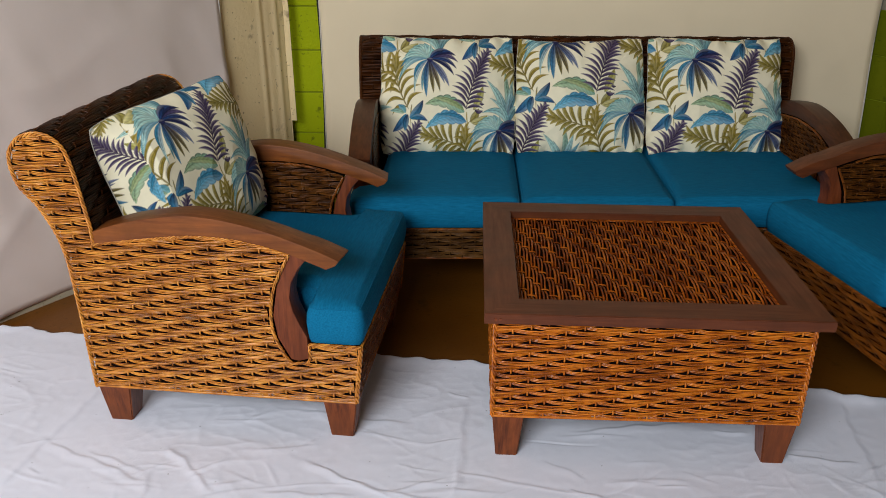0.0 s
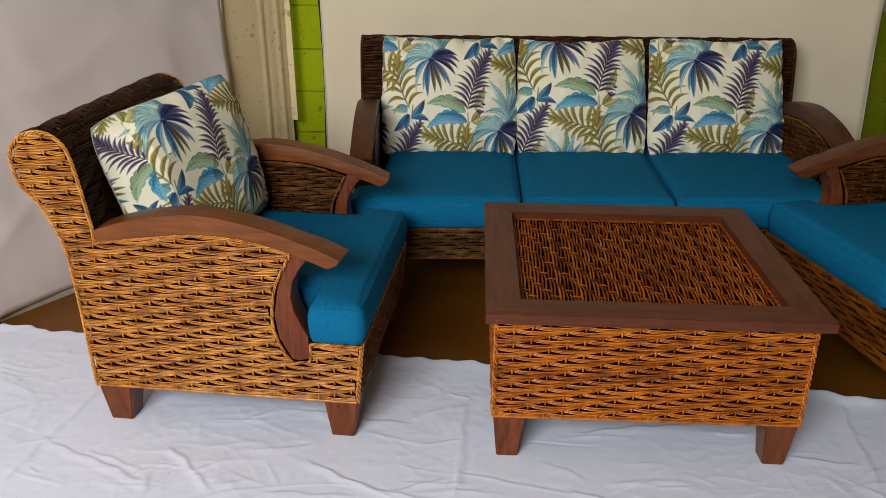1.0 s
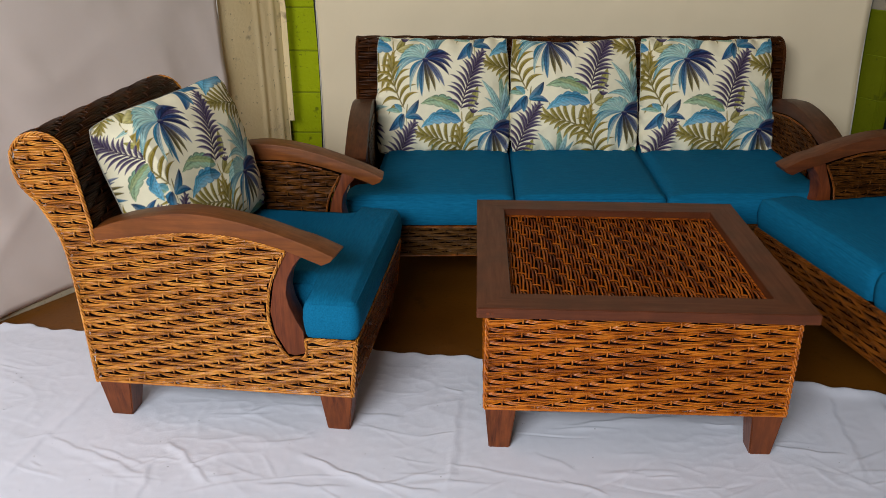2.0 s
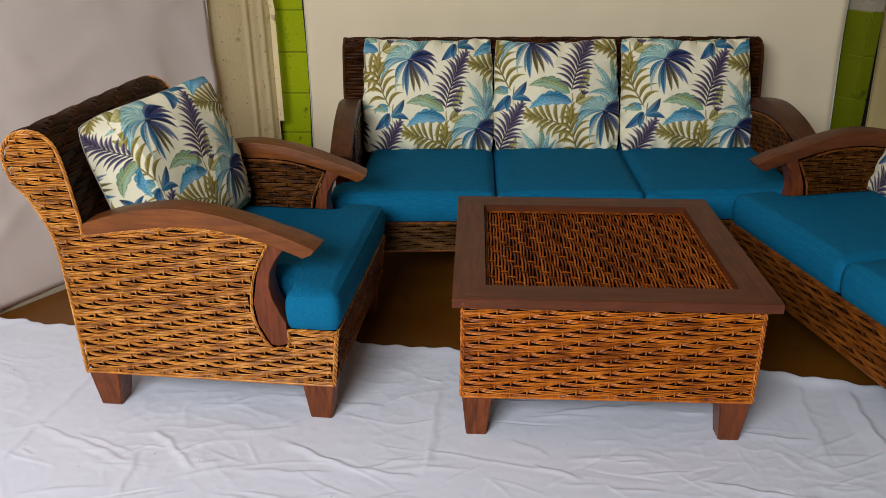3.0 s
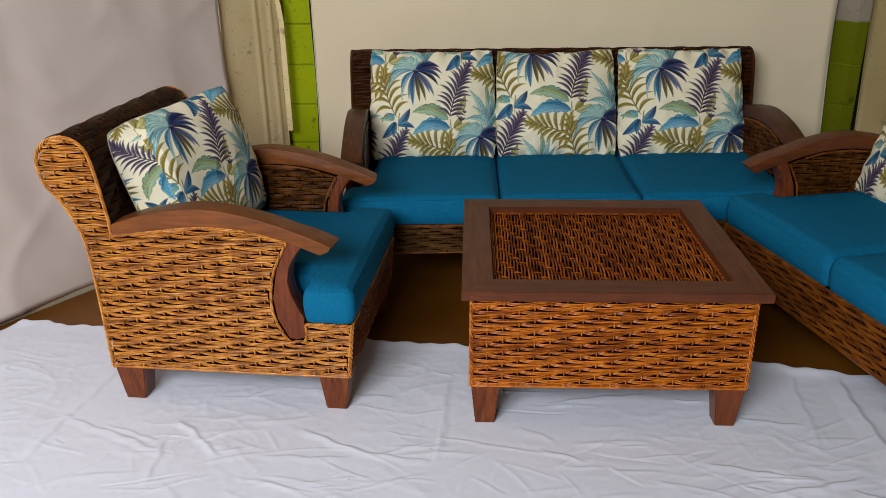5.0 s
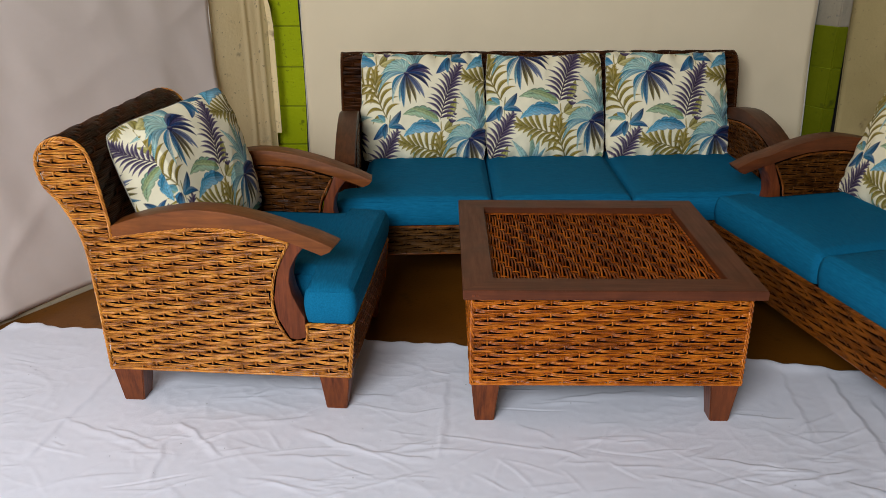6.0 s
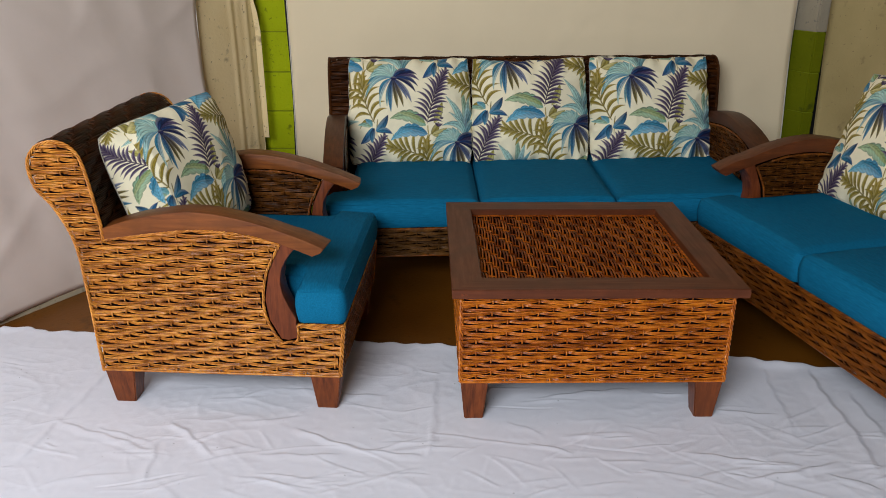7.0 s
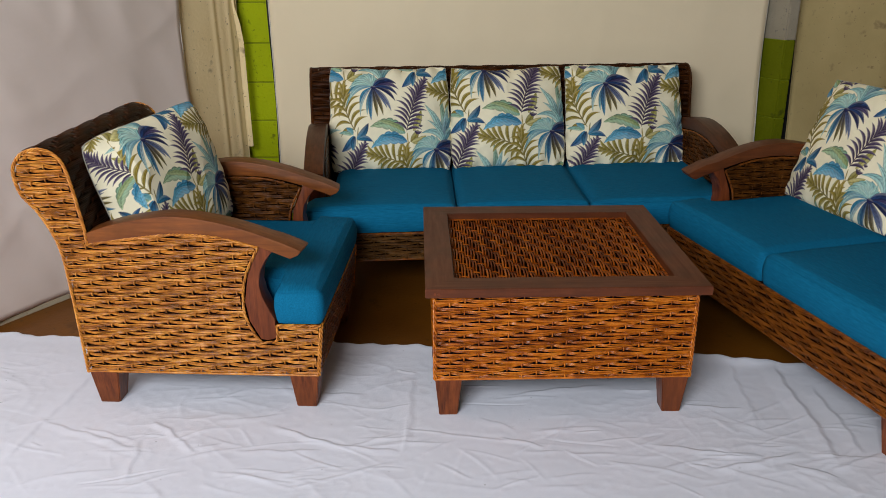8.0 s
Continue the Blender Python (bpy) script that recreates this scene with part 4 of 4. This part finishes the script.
            for sg, full in ((-1, left), (1, right)):
                a = base + turn + sg * radians(open_deg + (close_deg - open_deg) * s + self.rng.uniform(-4, 4))
                l = full * size * self.rng.uniform(0.9, 1.08)
                self.blade(px, py, px + math.cos(a) * l, py + math.sin(a) * l, -sg * curl * l, wd, c0, c1, 0.8, 0.2)
        self.blade(x0, y0, x1, y1, bow, 4.5, c0, c0, 0.6, 0)


def paint_print(X, Y):
    P = Painter(X, Y)
    B = P.blade
    PALE, GLASS, DEEP = (0.42, 0.62, 0.55), (0.20, 0.43, 0.45), (0.018, 0.020, 0.085)
    SKY = (0.050, 0.23, 0.38)
    # tall aqua plant
    for x, y, bow, w, c0, c1 in ((586, 284, 20, 24, AQUA, PALE), (558, 446, 44, 23, PALE, GLASS), (684, 240, 8, 23, GLASS, SAGE), (634, 318, 14, 17, TEAL, PALE),
                                 (734, 282, -8, 23, SKY, PALE), (768, 326, -16, 20, BLUE, GLASS), (818, 420, -40, 23, TEAL, PALE), (600, 372, 26, 16, GLASS, PALE)):
        B(704, 514, x, y, bow, w, c0, c1, 0.8, 0.5)
    # olive palm leaf
    P.frond(488, 634, 262, 560, 12, 9, 92, 138, 13, MOSS, (0.40, 0.31, 0.06), 98, 18, 0.12, 0.30)
    # olive fern
    P.frond(172, 430, 96, 196, -16, 7, 112, 130, 12.5, MOSS, OLIVE, 86, 34, 0.24, 0.42)
    for x, y, w in ((80, 146, 13), (106, 140, 13)):
        B(108, 238, x, y, 3, w, MOSS, OLIVE)
    # banana leaves
    B(466, 442, 258, 404, 34, 46, (0.20, 0.40, 0.30), (0.33, 0.44, 0.24), 0.75, 0.5, 15, 0.14)
    B(464, 432, 300, 372, 14, 20, (0.24, 0.32, 0.12), (0.33, 0.40, 0.20), 0.8, 0.1, 12)
    B(476, 488, 260, 522, 38, 48, (0.06, 0.24, 0.42), (0.16, 0.46, 0.60), 0.75, 0.5, 15, 0.16)
    B(470, 486, 318, 458, 14, 18, SKY, TEAL, 0.8, 0.1, 12)
    # sprig
    B(478, 440, 492, 532, 4, 4, OLIVE, OLIVE, 0.6, 0)
    B(566, 316, 514, 432, -4, 27, (0.33, 0.30, 0.06), (0.46, 0.42, 0.14), 1.1)
    B(498, 492, 544, 424, 4, 24, MOSS, (0.36, 0.32, 0.09))
    B(502, 494, 590, 458, 9, 25, (0.50, 0.44, 0.17), (0.40, 0.36, 0.11))
    B(520, 430, 566, 436, 8, 13, PURPLE, LILAC)
    B(548, 398, 572, 404, 3, 9, LILAC, PURPLE)
    # purple fern
    P.frond(474, 434, 588, 152, -14, 14, 112, 98, 10.5, PURPLE, LILAC, 76, 26, 0.16, 0.40)
    # blue leaves on a stem
    B(188, 405, 182, 515, 3, 4, MOSS, OLIVE, 0.6, 0)
    B(176, 472, 248, 384, 8, 26, SKY, NAVY)
    B(180, 474, 272, 486, -14, 20, TEAL, BLUE)
    B(160, 452, 86, 540, -10, 27, SKY, BLUE)
    B(166, 454, 152, 536, 4, 20, NAVY, SKY)
    B(156, 446, 116, 406, 4, 20, AQUA, SKY)
    B(148, 448, 72, 438, 8, 15, SAGE, AQUA)
    # great fan: pale arched top, dark hanging blades
    HAZE = (0.20, 0.24, 0.36)
    fan = ((120, 292, 42, 16, TEAL, GLASS), (134, 260, 40, 15, SKY, PALE), (128, 226, 36, 15, GLASS, TEAL), (134, 192, 30, 17, AQUA, PALE), (150, 168, 32, 19, PALE, AQUA),
           (168, 144, 30, 20, GLASS, PALE), (194, 122, 26, 21, PALE, AQUA), (224, 108, 18, 22, AQUA, PALE), (254, 103, 10, 22, PALE, GLASS), (286, 112, 4, 20, AQUA, PALE), (308, 134, -3, 15, GLASS, AQUA),
           (206, 300, 28, 15, SKY, TEAL), (204, 346, 26, 12, HAZE, PALE), (244, 338, 12, 12, BLUE, GLASS), (266, 368, 9, 17, DEEP, SKY), (304, 348, -1, 15, NAVY, MOSS), (320, 300, -4, 10, HAZE, HAZE),
           (338, 342, -7, 14, DEEP, MOSS), (362, 302, -9, 12, BLUE, HAZE), (386, 318, -15, 15, DEEP, HAZE), (412, 264, -22, 15, NAVY, DEEP), (426, 232, -26, 15, BLUE, DEEP),
           (434, 200, -30, 17, DEEP, LILAC), (422, 168, -28, 17, NAVY, DEEP), (394, 148, -22, 17, DEEP, BLUE), (354, 144, -12, 16, BLUE, NAVY))
    for x, y, bow, w, c0, c1 in fan:
        B(280, 184, x, y, bow, w, c0, c1, 1.0, 0.45)
    B(268, 184, 304, 186, 3, 14, DEEP, DEEP)
    return np.clip(P.c, 0, 1)


def pillow(m, w, h, thick, du, dv, label, group, n=210, seed=1, sag=0.0, soften=0.025, fold=False, wavy=1.0, grain=(1203, 1310), lean=0.17):
    """A plump square pillow; local x across, z up, y to the back. Its foot is at the origin."""
    a = np.linspace(-1, 1, n)
    S, T = np.meshgrid(a, a)
    rng = np.random.RandomState(seed)
    ph = rng.uniform(0, 6, 8)

    def shape(S, T, side):
        pinch_x = 1 - 0.022 * (1 - T ** 2) * np.abs(S) ** 3 + (0.012 * np.sin(3 * T + ph[0]) + wavy * (0.014 * field(T, S, 3.1, seed + 40) + 0.009 * field(T, S, 8.0, seed + 41))) * np.abs(S) ** 4
        pinch_z = 1 - 0.035 * (1 - S ** 2) * np.abs(T) ** 3 + (0.014 * np.sin(3 * S + ph[1]) + wavy * (0.018 * field(S, T, 3.4, seed + 42) + 0.011 * field(S, T, 8.5, seed + 43))) * np.abs(T) ** 4
        edge = np.clip((1 - np.abs(S) ** 2.6), 0, 1) ** 0.55 * np.clip((1 - np.abs(T) ** 2.6), 0, 1) ** 0.55
        if fold:
            edge = edge * np.clip((S + 1) / 0.42, 0, 1) ** 0.9
        y = thick / 2 * edge
        near = np.minimum(1 - np.abs(S), 1 - np.abs(T))
        crinkle = 0.0100 * wavy * np.exp(-near * 7) * (np.sin(S * 21 + ph[2]) * (np.abs(T) > np.abs(S)) + np.sin(T * 19 + ph[3]) * (np.abs(S) >= np.abs(T)))
        crinkle = crinkle * np.clip(near * 25, 0, 1)
        y = y + crinkle + (0.006 * np.sin(2.6 * S + ph[4]) * np.sin(2.2 * T + ph[5]) + 0.004 * field(S, T, 2.4, seed) + 0.005 * (np.clip(1 - 2.2 * np.abs(field(S, T, 1.5, seed + 20)), 0, 1) ** 3)) * edge
        pull = 1 - soften * S ** 4 * T ** 4
        x = S * w / 2 * pinch_x * pull
        z = h / 2 + T * h / 2 * pinch_z * pull - sag * np.clip(T, 0, 1) * (1 - S ** 2)
        return np.stack([x, side * y, z], -1)

    ob = thing("pillow", m, label, "pillow", group)
    for side, k in ((-1, n), (1, 60)):
        b = np.linspace(-1, 1, k)
        s2, t2 = np.meshgrid(b, b)
        v = shape(s2, t2, side).reshape(-1, 3)
        i = (np.arange(k - 1)[:, None] * k + np.arange(k - 1)[None]).ravel()
        f = np.stack([i, i + 1, i + k + 1, i + k], 1) if side < 0 else np.stack([i, i + k, i + k + 1, i + 1], 1)
        me = bpy.data.meshes.new("cover")
        me.from_pydata(v.tolist(), [], f.tolist())
        g = shape(s2, t2, side)
        X, Y = du + (g[..., 0] / w + 0.5) * w * grain[0], dv + (h - g[..., 2] * 0.985 + g[..., 1] * lean) * grain[1]
        if fold:
            # the cover's other side shows past the fold
            ca, sa = 1.5 * math.cos(radians(64)), 1.5 * math.sin(radians(64))
            px, py = (s2 + 1) / 2 * w * 1190 - 132, (1 - t2) / 2 * h * 1225 - 185
            turned = (s2 + 1) / 2 < 0.155 + 0.05 * (1 - t2) / 2
            X, Y = np.where(turned, 475 + ca * px - sa * py, X), np.where(turned, 430 + sa * px + ca * py, Y)
        col = paint_print(X, Y)
        at = me.color_attributes.new("print", "FLOAT_COLOR", "POINT")
        at.data.foreach_set("color", np.concatenate([col.reshape(-1, 3), np.ones((k * k, 1))], 1).ravel())
        cover = finish("front_cover" if side < 0 else "back_cover", me, PRINT, ob)
    q = np.linspace(-1, 1, 40)
    loop = np.vstack([np.stack([q, -np.ones(40)], 1), np.stack([np.ones(40), q], 1)[1:], np.stack([-q, np.ones(40)], 1)[1:], np.stack([-np.ones(40), -q], 1)[1:]])
    r = Rods(6)
    r.curve(shape(loop[:, 0], loop[:, 1], 1), 0.0015)
    finish("piping", r.mesh("piping"), CREAM_PIPING, cover)
    return ob


CREAM_PIPING, _, _ = mat("cream_piping", (0.42, 0.40, 0.34), 0.8, 0.2)

# the armchair
CHAIR = pose(-0.354, 2.187, 0, 0, 0, 85.9)
CW = 0.775
seating("armchair", CHAIR, CW, 0.0, 0.135, "rolled-back woven rattan armchair with arched mahogany arms", "armchair", lift=-0.012)
seat_cushion(CHAIR, 0.124, CW - 0.086, 0.685, 0.128, 0.09, "teal blue boxed seat cushion on the armchair", "seat cushions")
LEAN_X, LEAN_Z = Vector((0.560, -0.185, 0.055)).normalized(), Vector((-0.055, 0.150, 0.460)).normalized()
LEAN_Y = LEAN_Z.cross(LEAN_X).normalized()
LEAN_Z = LEAN_X.cross(LEAN_Y)
askew = Matrix((LEAN_X, LEAN_Y, LEAN_Z)).transposed().to_4x4()
pillow(CHAIR @ Matrix.Translation((0.394, 0.528, 0.436)) @ askew, 0.60, 0.495, 0.20, -28, 88, "cream pillow printed with tropical leaves, leaning askew in the armchair", "printed pillows", 300, 4, 0.0, 0.07, True, 0.35, (1500, 1400), 0.0)

# the three-seat sofa
SOFA = pose(-0.495, 3.089, 0, 0, 0, 3.6)
SW = 1.93
seating("sofa", SOFA, SW, 0.05, 0.19, "three-seat woven rattan sofa with arched mahogany arms", "sofa", lift=-0.014)
for a, b, l, r in ((0.084, 0.638, 0.09, 0.0), (0.645, 1.220, 0.0, 0.0), (1.227, SW - 0.084, 0.0, 0.09)):
    seat_cushion(SOFA, a, b, 0.735, l, r, "teal blue boxed seat cushion on the sofa", "seat cushions", 0.319, 0.432, 0.018, 0.045)
for x, w, du, dv, sd in ((0.383, 0.596, 12, 56, 1), (0.963, 0.574, 86, 145, 2), (1.556, 0.608, 62, 58, 3)):
    pillow(SOFA @ pose(x, 0.580, 0.424, -22, 0, 0), w, 0.524, 0.175, du, dv, "cream pillow printed with tropical leaves, standing against the sofa back", "printed pillows", 280, sd, 0.016 if sd == 2 else 0.004, 0.05, False, 1.7, (1240 if sd == 1 else 1135, 1160))

# the two-seat sofa
LOVE = pose(1.088, 3.147, 0, 0, 0, -76.8)
LW = 1.384
seating("loveseat", LOVE, LW, 0.0, 0.134, "two-seat woven rattan loveseat with arched mahogany arms", "sofa", lift=-0.012, tip=0.020)
for a, b, l, r in ((0.084, 0.662, 0.09, 0.0), (0.668, LW - 0.084, 0.0, 0.09)):
    seat_cushion(LOVE, a, b, 0.685, l, r, "teal blue boxed seat cushion on the loveseat", "seat cushions")
pillow(LOVE @ pose(0.365, 0.487, 0.446, -21, 0, 0), 0.61, 0.535, 0.14, 40, 30, "cream pillow printed with tropical leaves, standing against the loveseat back", "printed pillows", 290, 6, wavy=0.5, grain=(1190, 1190), lean=0.0)
